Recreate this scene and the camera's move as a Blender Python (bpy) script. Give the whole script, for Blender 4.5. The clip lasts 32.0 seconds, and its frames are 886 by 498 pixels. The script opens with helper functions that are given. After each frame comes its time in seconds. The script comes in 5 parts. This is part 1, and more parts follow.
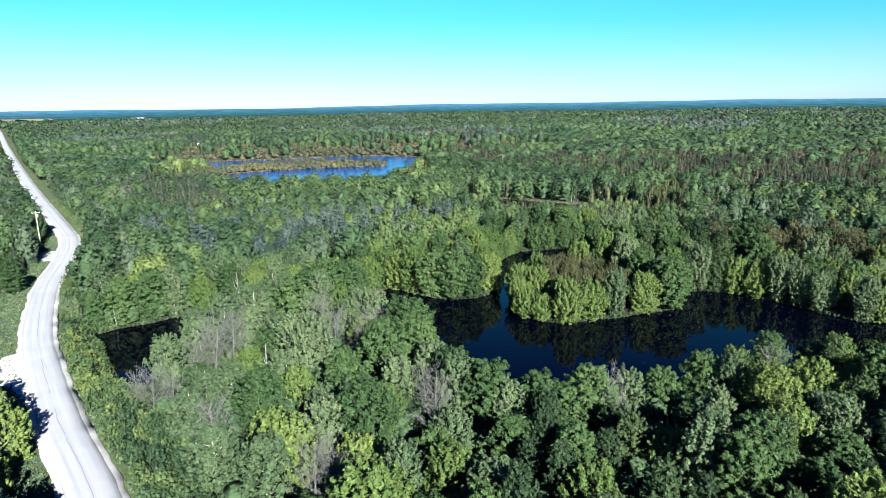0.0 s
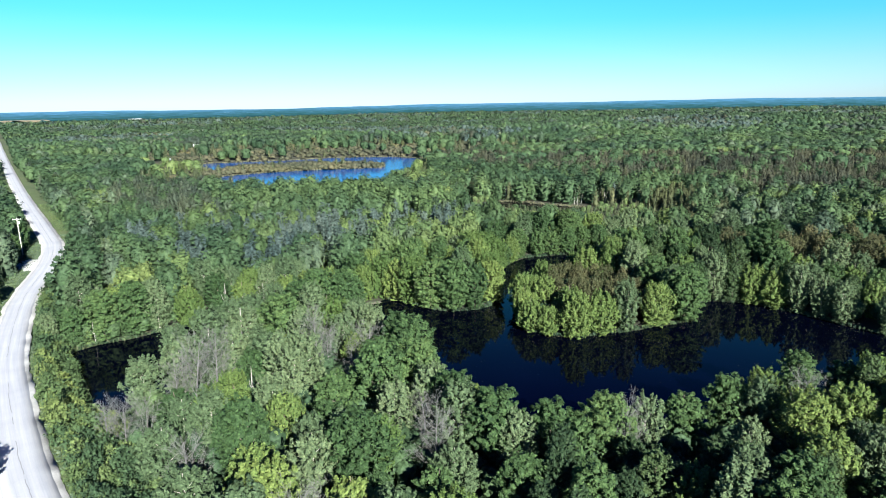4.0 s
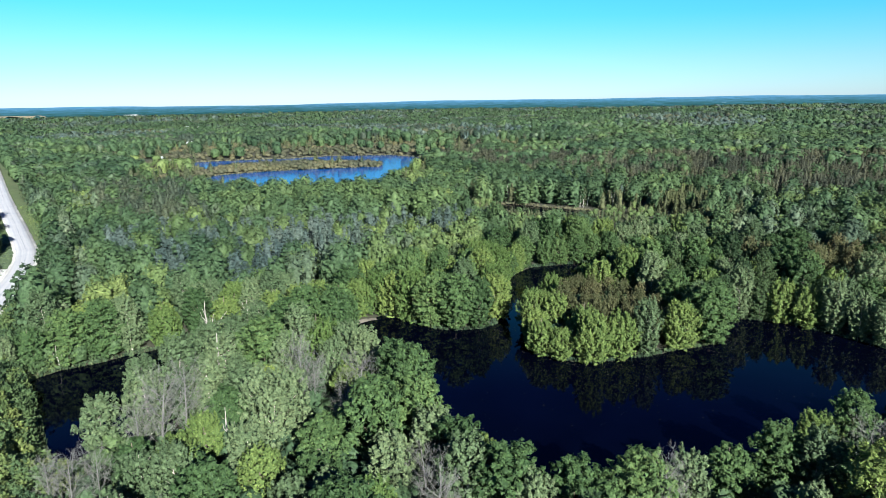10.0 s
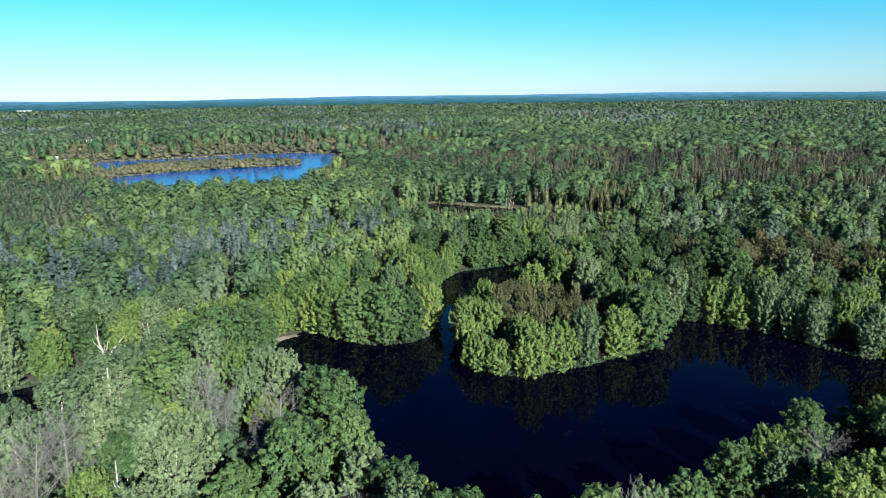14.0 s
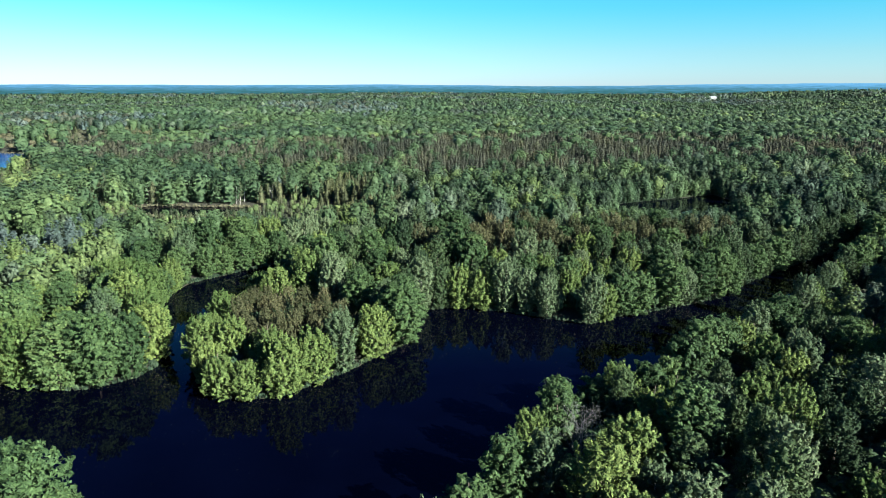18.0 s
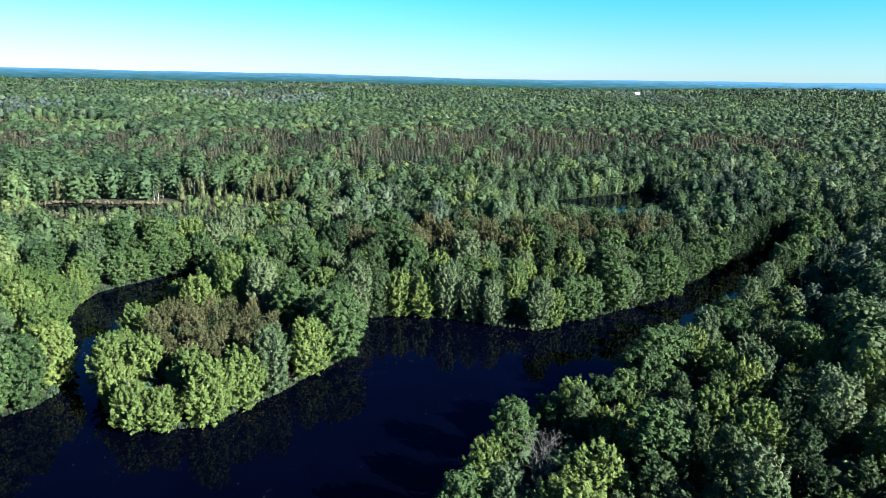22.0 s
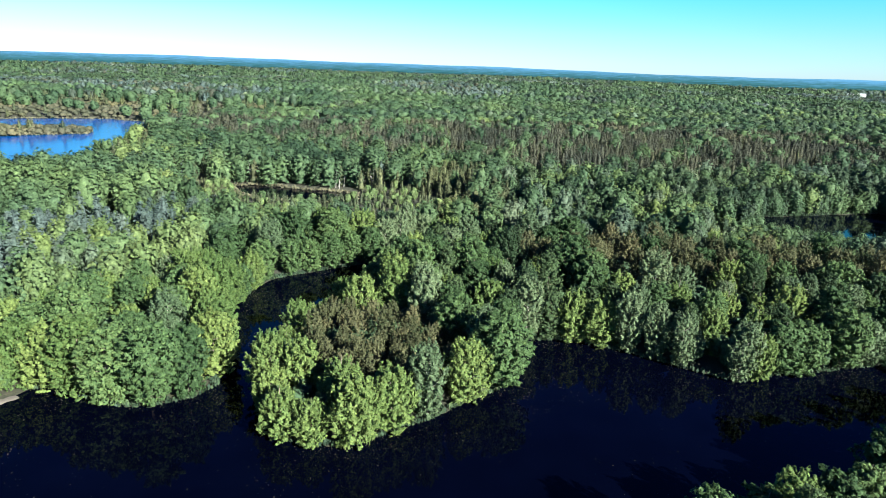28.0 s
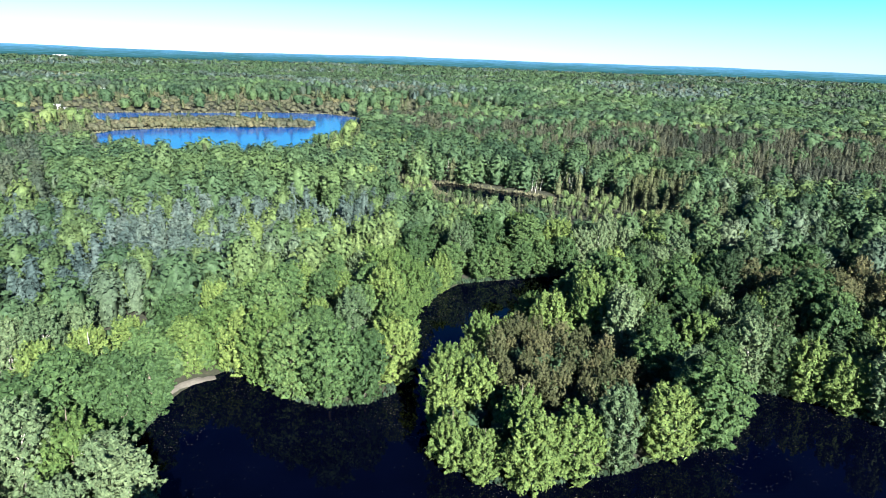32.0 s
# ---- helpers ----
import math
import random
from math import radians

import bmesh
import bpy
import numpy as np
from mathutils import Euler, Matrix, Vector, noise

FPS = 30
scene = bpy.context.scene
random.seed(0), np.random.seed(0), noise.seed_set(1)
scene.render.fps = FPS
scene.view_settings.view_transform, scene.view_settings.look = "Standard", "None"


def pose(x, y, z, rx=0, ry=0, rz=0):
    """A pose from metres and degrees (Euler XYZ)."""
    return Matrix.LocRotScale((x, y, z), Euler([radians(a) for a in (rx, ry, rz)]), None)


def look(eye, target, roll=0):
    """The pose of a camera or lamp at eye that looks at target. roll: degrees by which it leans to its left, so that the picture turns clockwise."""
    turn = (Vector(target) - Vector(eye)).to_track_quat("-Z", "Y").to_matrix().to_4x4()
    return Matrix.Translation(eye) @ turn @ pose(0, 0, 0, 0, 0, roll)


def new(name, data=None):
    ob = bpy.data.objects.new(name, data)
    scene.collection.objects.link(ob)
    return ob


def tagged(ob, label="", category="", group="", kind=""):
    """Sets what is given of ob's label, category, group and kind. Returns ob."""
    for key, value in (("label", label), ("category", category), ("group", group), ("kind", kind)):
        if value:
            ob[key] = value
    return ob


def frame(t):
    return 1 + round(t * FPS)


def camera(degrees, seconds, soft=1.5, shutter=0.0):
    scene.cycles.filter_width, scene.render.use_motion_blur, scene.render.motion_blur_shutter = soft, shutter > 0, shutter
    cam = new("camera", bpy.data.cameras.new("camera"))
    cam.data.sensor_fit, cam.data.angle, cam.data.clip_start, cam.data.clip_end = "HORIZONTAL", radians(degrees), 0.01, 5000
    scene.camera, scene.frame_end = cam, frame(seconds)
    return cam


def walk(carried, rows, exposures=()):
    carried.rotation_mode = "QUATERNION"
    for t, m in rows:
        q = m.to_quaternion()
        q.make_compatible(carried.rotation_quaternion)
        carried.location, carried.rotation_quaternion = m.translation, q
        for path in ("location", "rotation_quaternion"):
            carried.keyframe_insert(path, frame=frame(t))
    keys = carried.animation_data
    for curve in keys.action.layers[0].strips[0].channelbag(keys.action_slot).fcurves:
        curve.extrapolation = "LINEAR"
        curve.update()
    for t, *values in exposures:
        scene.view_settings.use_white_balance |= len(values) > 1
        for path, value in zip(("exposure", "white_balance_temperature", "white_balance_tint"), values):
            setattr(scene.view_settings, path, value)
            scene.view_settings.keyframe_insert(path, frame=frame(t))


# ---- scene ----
cam = camera(69.89, 32.0, soft=0.5)
# seconds, place, then heading to the left, pitch and roll in degrees
EXPOSURES = [(0.0, 2.08, 6250, 8), (9.0, 1.94, 6250, 8), (13.0, 1.92, 6250, 8), (16.0, 1.90, 6250, 8), (19.0, 2.26, 6250, 8), (25.0, 2.32, 6250, 8), (28.0, 2.36, 6250, 8), (32.0, 2.44, 6250, 8)]
ROWS = [
    (0.0, 0.00, -0.00, 50.00, -2.77, -12.95, -0.95),
    (1.0, 0.08, 2.26, 50.04, -2.85, -12.98, -1.03),
    (2.0, 0.07, 4.54, 50.14, -2.87, -12.96, -1.09),
    (3.0, 0.14, 6.86, 50.18, -2.87, -12.96, -1.10),
    (3.5, 0.19, 8.02, 50.18, -2.85, -12.96, -1.11),
    (5.5, 0.48, 12.55, 50.00, -2.87, -12.99, -1.15),
    (6.0, 0.49, 13.71, 49.98, -2.89, -13.02, -1.14),
    (7.0, 0.46, 16.05, 50.01, -2.88, -13.04, -1.12),
    (8.0, 0.39, 18.44, 50.13, -2.97, -13.11, -1.09),
    (9.0, 0.31, 20.84, 50.39, -3.01, -13.19, -1.05),
    (10.0, 0.28, 23.23, 50.73, -3.03, -13.26, -0.98),
    (11.0, 0.29, 25.56, 51.04, -3.06, -13.32, -0.96),
    (12.0, 0.31, 27.97, 51.21, -3.02, -13.39, -0.89),
    (12.5, 0.32, 29.25, 51.23, -3.89, -13.46, -0.87),
    (13.0, 0.34, 30.59, 51.19, -5.65, -13.53, -0.84),
    (13.5, 0.38, 31.97, 51.09, -7.78, -13.63, -0.82),
    (15.5, 1.13, 37.86, 50.31, -17.99, -14.01, -0.64),
    (16.0, 1.41, 39.09, 50.20, -21.04, -14.13, -0.55),
    (17.0, 2.03, 41.34, 50.14, -27.62, -14.37, -0.35),
    (18.0, 2.73, 43.25, 50.21, -34.30, -14.64, -0.00),
    (19.0, 3.48, 45.12, 50.29, -40.74, -14.87, 0.36),
    (19.5, 3.87, 46.13, 50.35, -41.54, -14.96, 0.52),
    (20.0, 4.30, 47.18, 50.43, -41.50, -15.05, 0.67),
    (21.0, 5.28, 49.37, 50.55, -41.47, -15.21, 0.98),
    (21.5, 5.81, 50.44, 50.58, -41.44, -15.27, 1.12),
    (22.0, 6.36, 51.49, 50.58, -40.72, -15.32, 1.25),
    (23.0, 7.52, 53.57, 50.45, -38.64, -15.45, 1.43),
    (24.0, 8.71, 55.71, 50.33, -36.64, -15.56, 1.62),
    (24.5, 9.33, 56.74, 50.32, -35.53, -15.64, 1.72),
    (26.5, 11.71, 60.55, 50.54, -30.65, -16.02, 2.04),
    (27.0, 12.22, 61.60, 50.56, -29.18, -16.10, 2.07),
    (28.0, 13.18, 63.85, 50.50, -24.99, -16.27, 2.07),
    (29.0, 13.99, 66.35, 50.29, -19.73, -16.45, 2.01),
    (30.0, 14.61, 68.86, 50.11, -14.52, -16.60, 1.93),
    (31.0, 15.07, 71.35, 50.00, -8.99, -16.76, 1.92),
    (31.5, 15.30, 72.57, 49.95, -7.60, -16.80, 1.93),
    (32.0, 15.52, 73.78, 49.91, -7.22, -16.84, 1.95),
]
walk(cam, [(t, pose(x, y, z, 90 + pitch, 0, yaw) @ pose(0, 0, 0, 0, 0, roll)) for t, x, y, z, yaw, pitch, roll in ROWS],
     exposures=EXPOSURES)
# ---- camera end ----

# ---- world, sun, exposure ----
SUN_FROM = Vector((0.32, -0.947, 0.0)).normalized()
SUN_HEIGHT = radians(27)

world = bpy.data.worlds.new("sky")
scene.world = world
world.use_nodes = True
wt = world.node_tree
sky = wt.nodes.new("ShaderNodeTexSky")
sky.sky_type = "NISHITA"
sky.sun_disc = False
sky.sun_elevation = SUN_HEIGHT
sky.sun_rotation = math.atan2(SUN_FROM.x, SUN_FROM.y)
sky.altitude, sky.air_density, sky.dust_density, sky.ozone_density = 200, 1.0, 0.15, 6.0
back = wt.nodes["Background"]
tint = wt.nodes.new("ShaderNodeMix")
tint.data_type, tint.blend_type = "RGBA", "MULTIPLY"
tint.inputs["Factor"].default_value = 1.0
where = wt.nodes.new("ShaderNodeTexCoord")
parts3 = wt.nodes.new("ShaderNodeSeparateXYZ")
wt.links.new(where.outputs["Generated"], parts3.inputs[0])
blue = wt.nodes.new("ShaderNodeValToRGB")
for stop in (0.2, 0.3, 0.4):
    blue.color_ramp.elements.new(stop)
for e, (p, c) in zip(blue.color_ramp.elements, ((0.0, (1.15, 1.40, 1.85, 1)), (0.06, (0.96, 1.38, 1.48, 1)), (0.12, (0.55, 1.50, 1.46, 1)), (0.22, (0.42, 1.70, 1.50, 1)), (0.44, (0.09, 0.27, 0.82, 1)))):
    e.position, e.color = p, c
east = wt.nodes.new("ShaderNodeMath")
east.operation = "MULTIPLY_ADD"
east.inputs[1].default_value = 0.02
wt.links.new(parts3.outputs[0], east.inputs[0])
wt.links.new(parts3.outputs[2], east.inputs[2])
wt.links.new(east.outputs[0], blue.inputs[0])
wt.links.new(blue.outputs[0], tint.inputs[7])
wt.links.new(sky.outputs[0], tint.inputs[6])
wt.links.new(tint.outputs[2], back.inputs[0])
back.inputs[1].default_value = 0.027

sun = new("sun", bpy.data.lights.new("sun", "SUN"))
sun.data.energy, sun.data.angle, sun.data.color = 5.0, radians(0.5), (1.0, 0.96, 0.88)
to_sun = SUN_FROM * math.cos(SUN_HEIGHT) + Vector((0, 0, math.sin(SUN_HEIGHT)))
sun.matrix_world = look((0, 0, 200), Vector((0, 0, 200)) - to_sun)

# ---- materials ----
rng = np.random.default_rng(7)


def material(name):
    m = bpy.data.materials.new(name)
    m.use_nodes = True
    t = m.node_tree
    return m, t, t.nodes["Principled BSDF"], t.nodes["Material Output"]


def ramp(t, stops):
    r = t.nodes.new("ShaderNodeValToRGB")
    while len(r.color_ramp.elements) < len(stops):
        r.color_ramp.elements.new(0.5)
    for e, (p, c) in zip(r.color_ramp.elements, stops):
        e.position, e.color = p, (*c, 1)
    return r


def noise_node(t, scale, detail=3.0, rough=0.55, coords=None):
    n = t.nodes.new("ShaderNodeTexNoise")
    n.inputs["Scale"].default_value, n.inputs["Detail"].default_value, n.inputs["Roughness"].default_value = scale, detail, rough
    if coords is None:
        g = t.nodes.new("ShaderNodeNewGeometry")
        coords = g.outputs["Position"]
    t.links.new(coords, n.inputs["Vector"])
    return n


def maths(t, op, a, b):
    n = t.nodes.new("ShaderNodeMath")
    n.operation = op
    for i, v in enumerate((a, b)):
        if hasattr(v, "links"):
            t.links.new(v, n.inputs[i])
        else:
            n.inputs[i].default_value = v
    return n.outputs[0]


def foliage(name, stops, joined=False, through_light=0.11, spread=0.50, grain=3.4):
    """Leaves: a tone for each tree, a shade for each leaf, and soft patches over the crown."""
    m, t, p, out = material(name)
    if joined:
        a = t.nodes.new("ShaderNodeAttribute")
        a.attribute_name = "tone"
        tone = a.outputs["Fac"]
    else:
        tone = t.nodes.new("ShaderNodeObjectInfo").outputs["Random"]
    g = t.nodes.new("ShaderNodeNewGeometry")
    patch = noise_node(t, 0.55, 2.0, 0.5, g.outputs["Position"])
    leafy = maths(t, "MULTIPLY", maths(t, "SUBTRACT", g.outputs["Random Per Island"], 0.5), spread)
    mixed = maths(t, "ADD", maths(t, "MULTIPLY", tone, 0.62), maths(t, "MULTIPLY", patch.outputs[0], 0.32))
    mixed = maths(t, "ADD", mixed, leafy)
    r = ramp(t, stops)
    t.links.new(mixed, r.inputs[0])
    # fine leaf grain that also paints lit tips and shaded gaps into the colour
    fine = noise_node(t, grain, 2.0, 0.65, g.outputs["Position"])
    shade = ramp(t, [(0.34, (0.6, 0.62, 0.62)), (0.52, (1.0, 1.0, 1.0)), (0.68, (1.4, 1.36, 1.3))])
    t.links.new(fine.outputs[0], shade.inputs[0])
    both = t.nodes.new("ShaderNodeMix")
    both.data_type, both.blend_type = "RGBA", "MULTIPLY"
    both.inputs["Factor"].default_value = 1.0
    t.links.new(r.outputs[0], both.inputs[6])
    t.links.new(shade.outputs[0], both.inputs[7])
    if joined:
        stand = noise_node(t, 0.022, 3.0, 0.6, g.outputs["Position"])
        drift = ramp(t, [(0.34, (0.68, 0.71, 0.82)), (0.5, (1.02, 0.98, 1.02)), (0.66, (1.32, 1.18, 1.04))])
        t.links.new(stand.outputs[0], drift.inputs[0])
        whole = t.nodes.new("ShaderNodeMix")
        whole.data_type, whole.blend_type = "RGBA", "MULTIPLY"
        whole.inputs["Factor"].default_value = 1.0
        t.links.new(both.outputs[2], whole.inputs[6])
        t.links.new(drift.outputs[0], whole.inputs[7])
        both = whole
    t.links.new(both.outputs[2], p.inputs["Base Color"])
    p.inputs["Roughness"].default_value = 0.6
    p.inputs["Specular IOR Level"].default_value = 0.07
    tr = t.nodes.new("ShaderNodeBsdfTranslucent")
    t.links.new(both.outputs[2], tr.inputs[0])
    mix = t.nodes.new("ShaderNodeMixShader")
    mix.inputs[0].default_value = through_light
    t.links.new(p.outputs[0], mix.inputs[1])
    t.links.new(tr.outputs[0], mix.inputs[2])
    t.links.new(mix.outputs[0], out.inputs[0])
    return m


GREEN = [(0.1, (0.021, 0.042, 0.017)), (0.4, (0.037, 0.068, 0.027)), (0.7, (0.053, 0.091, 0.033)), (1.0, (0.079, 0.116, 0.041))]
LIME = [(0.1, (0.042, 0.075, 0.023)), (0.5, (0.073, 0.111, 0.034)), (0.95, (0.117, 0.156, 0.045))]
SPRUCE = [(0.1, (0.035, 0.057, 0.040)), (0.5, (0.060, 0.089, 0.062)), (0.95, (0.091, 0.120, 0.084))]
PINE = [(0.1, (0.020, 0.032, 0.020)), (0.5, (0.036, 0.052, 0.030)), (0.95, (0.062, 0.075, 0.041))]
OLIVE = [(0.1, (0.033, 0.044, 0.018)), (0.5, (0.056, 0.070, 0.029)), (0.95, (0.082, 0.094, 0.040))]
GREYED = [(0.1, (0.030, 0.037, 0.020)), (0.5, (0.050, 0.057, 0.031)), (0.95, (0.075, 0.080, 0.043))]
RUST = [(0.1, (0.033, 0.040, 0.019)), (0.5, (0.059, 0.064, 0.031)), (0.95, (0.092, 0.087, 0.044))]
SAGE = [(0.1, (0.040, 0.065, 0.033)), (0.5, (0.065, 0.098, 0.050)), (0.95, (0.100, 0.133, 0.068))]
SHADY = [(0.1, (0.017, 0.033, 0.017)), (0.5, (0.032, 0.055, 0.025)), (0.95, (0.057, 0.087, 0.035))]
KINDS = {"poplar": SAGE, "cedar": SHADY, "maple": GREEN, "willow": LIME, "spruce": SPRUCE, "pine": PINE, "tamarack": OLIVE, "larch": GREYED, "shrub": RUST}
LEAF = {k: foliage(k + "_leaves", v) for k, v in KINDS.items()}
# joined foliage: blue raised in the leaf colours to stand in for distance haze
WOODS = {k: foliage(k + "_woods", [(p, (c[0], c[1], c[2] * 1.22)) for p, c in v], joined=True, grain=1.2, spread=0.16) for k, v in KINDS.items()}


def bark(name, dark, light):
    m, t, p, out = material(name)
    g = t.nodes.new("ShaderNodeNewGeometry")
    s = t.nodes.new("ShaderNodeVectorMath")
    s.operation = "MULTIPLY"
    s.inputs[1].default_value = (5, 5, 1.2)
    t.links.new(g.outputs["Position"], s.inputs[0])
    n = noise_node(t, 1.6, 5, 0.65, s.outputs[0])
    r = ramp(t, [(0.3, dark), (0.7, light)])
    t.links.new(n.outputs[0], r.inputs[0])
    t.links.new(r.outputs[0], p.inputs["Base Color"])
    b = t.nodes.new("ShaderNodeBump")
    b.inputs["Strength"].default_value, b.inputs["Distance"].default_value = 0.6, 0.04
    t.links.new(n.outputs[0], b.inputs["Height"])
    t.links.new(b.outputs[0], p.inputs["Normal"])
    p.inputs["Roughness"].default_value = 0.85
    return m


BARK = bark("brown_bark", (0.06, 0.05, 0.04), (0.19, 0.16, 0.13))
PALE_BARK = bark("pale_bark", (0.18, 0.165, 0.145), (0.40, 0.38, 0.34))
DEAD_WOOD = bark("dead_wood", (0.12, 0.115, 0.11), (0.30, 0.285, 0.265))
GREY_WOOD = bark("bare_grey_wood", (0.058, 0.059, 0.056), (0.13, 0.131, 0.126))


def water_material(name, deep, waves, gloss=0.5):
    m, t, p, out = material(name)
    n = noise_node(t, 0.12, 2, 0.5)
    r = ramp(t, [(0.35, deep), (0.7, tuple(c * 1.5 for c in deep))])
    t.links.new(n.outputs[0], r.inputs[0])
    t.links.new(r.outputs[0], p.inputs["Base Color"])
    p.inputs["Roughness"].default_value = 0.04
    p.inputs["IOR"].default_value = 1.33
    p.inputs["Specular IOR Level"].default_value = gloss
    w = noise_node(t, 1.1, 3, 0.55)
    b = t.nodes.new("ShaderNodeBump")
    b.inputs["Strength"].default_value, b.inputs["Distance"].default_value = waves, 0.05
    t.links.new(w.outputs[0], b.inputs["Height"])
    t.links.new(b.outputs[0], p.inputs["Normal"])
    return m


POND_WATER = water_material("pond_water", (0.0002, 0.0004, 0.0020), 0.04, 0.18)
# the lake's blue is reflected sky painted into the base colour; gloss is low
LAKE_SKY_BLUE = water_material("lake_water", (0.001, 0.036, 0.155), 1.0, 0.07)


def ground_material():
    m, t, p, out = material("forest_floor")
    a = t.nodes.new("ShaderNodeAttribute")
    a.attribute_name = "grass"
    fine = noise_node(t, 1.3, 6, 0.7)
    broad = noise_node(t, 0.05, 3, 0.6)
    floor_c = ramp(t, [(0.3, (0.010, 0.012, 0.006)), (0.55, (0.022, 0.024, 0.011)), (0.8, (0.048, 0.040, 0.024))])
    t.links.new(fine.outputs[0], floor_c.inputs[0])
    grass_c = ramp(t, [(0.25, (0.028, 0.052, 0.013)), (0.55, (0.052, 0.082, 0.022)), (0.85, (0.105, 0.105, 0.046))])
    t.links.new(maths(t, "ADD", maths(t, "MULTIPLY", fine.outputs[0], 0.6), maths(t, "MULTIPLY", broad.outputs[0], 0.45)), grass_c.inputs[0])
    mix = t.nodes.new("ShaderNodeMix")
    mix.data_type = "RGBA"
    t.links.new(a.outputs["Fac"], mix.inputs["Factor"])
    t.links.new(floor_c.outputs[0], mix.inputs[6])
    t.links.new(grass_c.outputs[0], mix.inputs[7])
    t.links.new(mix.outputs[2], p.inputs["Base Color"])
    b = t.nodes.new("ShaderNodeBump")
    b.inputs["Strength"].default_value, b.inputs["Distance"].default_value = 0.8, 0.25
    t.links.new(fine.outputs[0], b.inputs["Height"])
    t.links.new(b.outputs[0], p.inputs["Normal"])
    p.inputs["Roughness"].default_value = 0.95
    return m


def plain(name, dark, light, scale, rough=0.9, bump=0.3, depth=0.02, detail=5):
    m, t, p, out = material(name)
    n = noise_node(t, scale, detail, 0.65)
    wide = noise_node(t, scale * 0.12, 2, 0.5)
    r = ramp(t, [(0.3, dark), (0.72, light)])
    t.links.new(maths(t, "ADD", maths(t, "MULTIPLY", n.outputs[0], 0.55), maths(t, "MULTIPLY", wide.outputs[0], 0.45)), r.inputs[0])
    t.links.new(r.outputs[0], p.inputs["Base Color"])
    b = t.nodes.new("ShaderNodeBump")
    b.inputs["Strength"].default_value, b.inputs["Distance"].default_value = bump, depth
    t.links.new(n.outputs[0], b.inputs["Height"])
    t.links.new(b.outputs[0], p.inputs["Normal"])
    p.inputs["Roughness"].default_value = rough
    return m


GROUND = ground_material()


def worn_asphalt():
    """Bleached asphalt with paler wheel tracks, streaks along the road, a broken middle crack and cross cracks."""
    m, t, p, out = material("bleached_asphalt")
    uv = t.nodes.new("ShaderNodeUVMap")
    uv.uv_map = "road_metres"
    sep = t.nodes.new("ShaderNodeSeparateXYZ")
    t.links.new(uv.outputs[0], sep.inputs[0])
    across, along = sep.outputs[0], sep.outputs[1]
    stretch = t.nodes.new("ShaderNodeVectorMath")
    stretch.operation = "MULTIPLY"
    stretch.inputs[1].default_value = (2.4, 0.05, 0)
    t.links.new(uv.outputs[0], stretch.inputs[0])
    streak = noise_node(t, 1.0, 4, 0.6, stretch.outputs[0])
    grain = noise_node(t, 6, 4, 0.7)
    blotch = noise_node(t, 0.25, 3, 0.5)
    wave = maths(t, "COSINE", maths(t, "MULTIPLY", across, 4.4), 0.0)
    tone = maths(t, "ADD", maths(t, "MULTIPLY", streak.outputs[0], 0.52), maths(t, "MULTIPLY", wave, -0.055))
    tone = maths(t, "ADD", tone, maths(t, "ADD", maths(t, "MULTIPLY", grain.outputs[0], 0.2), maths(t, "MULTIPLY", blotch.outputs[0], 0.28)))
    r = ramp(t, [(0.3, (0.235, 0.25, 0.285)), (0.5, (0.295, 0.307, 0.335)), (0.72, (0.37, 0.376, 0.39))])
    t.links.new(tone, r.inputs[0])
    wander = noise_node(t, 0.18, 3, 0.5)
    off = maths(t, "ABSOLUTE", maths(t, "ADD", across, maths(t, "MULTIPLY", maths(t, "SUBTRACT", wander.outputs[0], 0.5), 0.7)), 0.0)
    gaps = noise_node(t, 0.06, 2, 0.5)
    crack = maths(t, "MULTIPLY", maths(t, "LESS_THAN", off, 0.05), maths(t, "GREATER_THAN", gaps.outputs[0], 0.47))
    mix = t.nodes.new("ShaderNodeMix")
    mix.data_type = "RGBA"
    t.links.new(maths(t, "MULTIPLY", crack, 0.6), mix.inputs["Factor"])
    t.links.new(r.outputs[0], mix.inputs[6])
    mix.inputs[7].default_value = (0.10, 0.105, 0.12, 1)
    t.links.new(mix.outputs[2], p.inputs["Base Color"])
    b = t.nodes.new("ShaderNodeBump")
    b.inputs["Strength"].default_value, b.inputs["Distance"].default_value = 0.25, 0.015
    t.links.new(grain.outputs[0], b.inputs["Height"])
    t.links.new(b.outputs[0], p.inputs["Normal"])
    p.inputs["Roughness"].default_value = 0.85
    return m


ASPHALT = worn_asphalt()
GRAVEL = plain("pale_gravel", (0.31, 0.31, 0.305), (0.52, 0.52, 0.51), 5.0, bump=0.7)
SAND = plain("dry_mud", (0.05, 0.044, 0.036), (0.135, 0.122, 0.10), 2.5, bump=0.6)
FIELD = plain("stubble_field", (0.12, 0.10, 0.062), (0.20, 0.165, 0.10), 0.02)
WOODPOLE = plain("grey_pole_wood", (0.30, 0.28, 0.25), (0.48, 0.45, 0.41), 3.0)
ROOF = plain("pale_metal_roof", (0.22, 0.24, 0.25), (0.34, 0.36, 0.37), 0.5, rough=0.5)
WALL = plain("white_siding", (0.42, 0.41, 0.39), (0.58, 0.57, 0.55), 0.8)
DARK = plain("dark_window", (0.02, 0.02, 0.025), (0.05, 0.05, 0.06), 1.0, rough=0.2)
STEEL = plain("galvanised_steel", (0.35, 0.36, 0.38), (0.55, 0.56, 0.58), 4.0, rough=0.45)
REED = plain("reeds", (0.050, 0.052, 0.027), (0.098, 0.093, 0.052), 0.8, bump=0.8, depth=0.2)
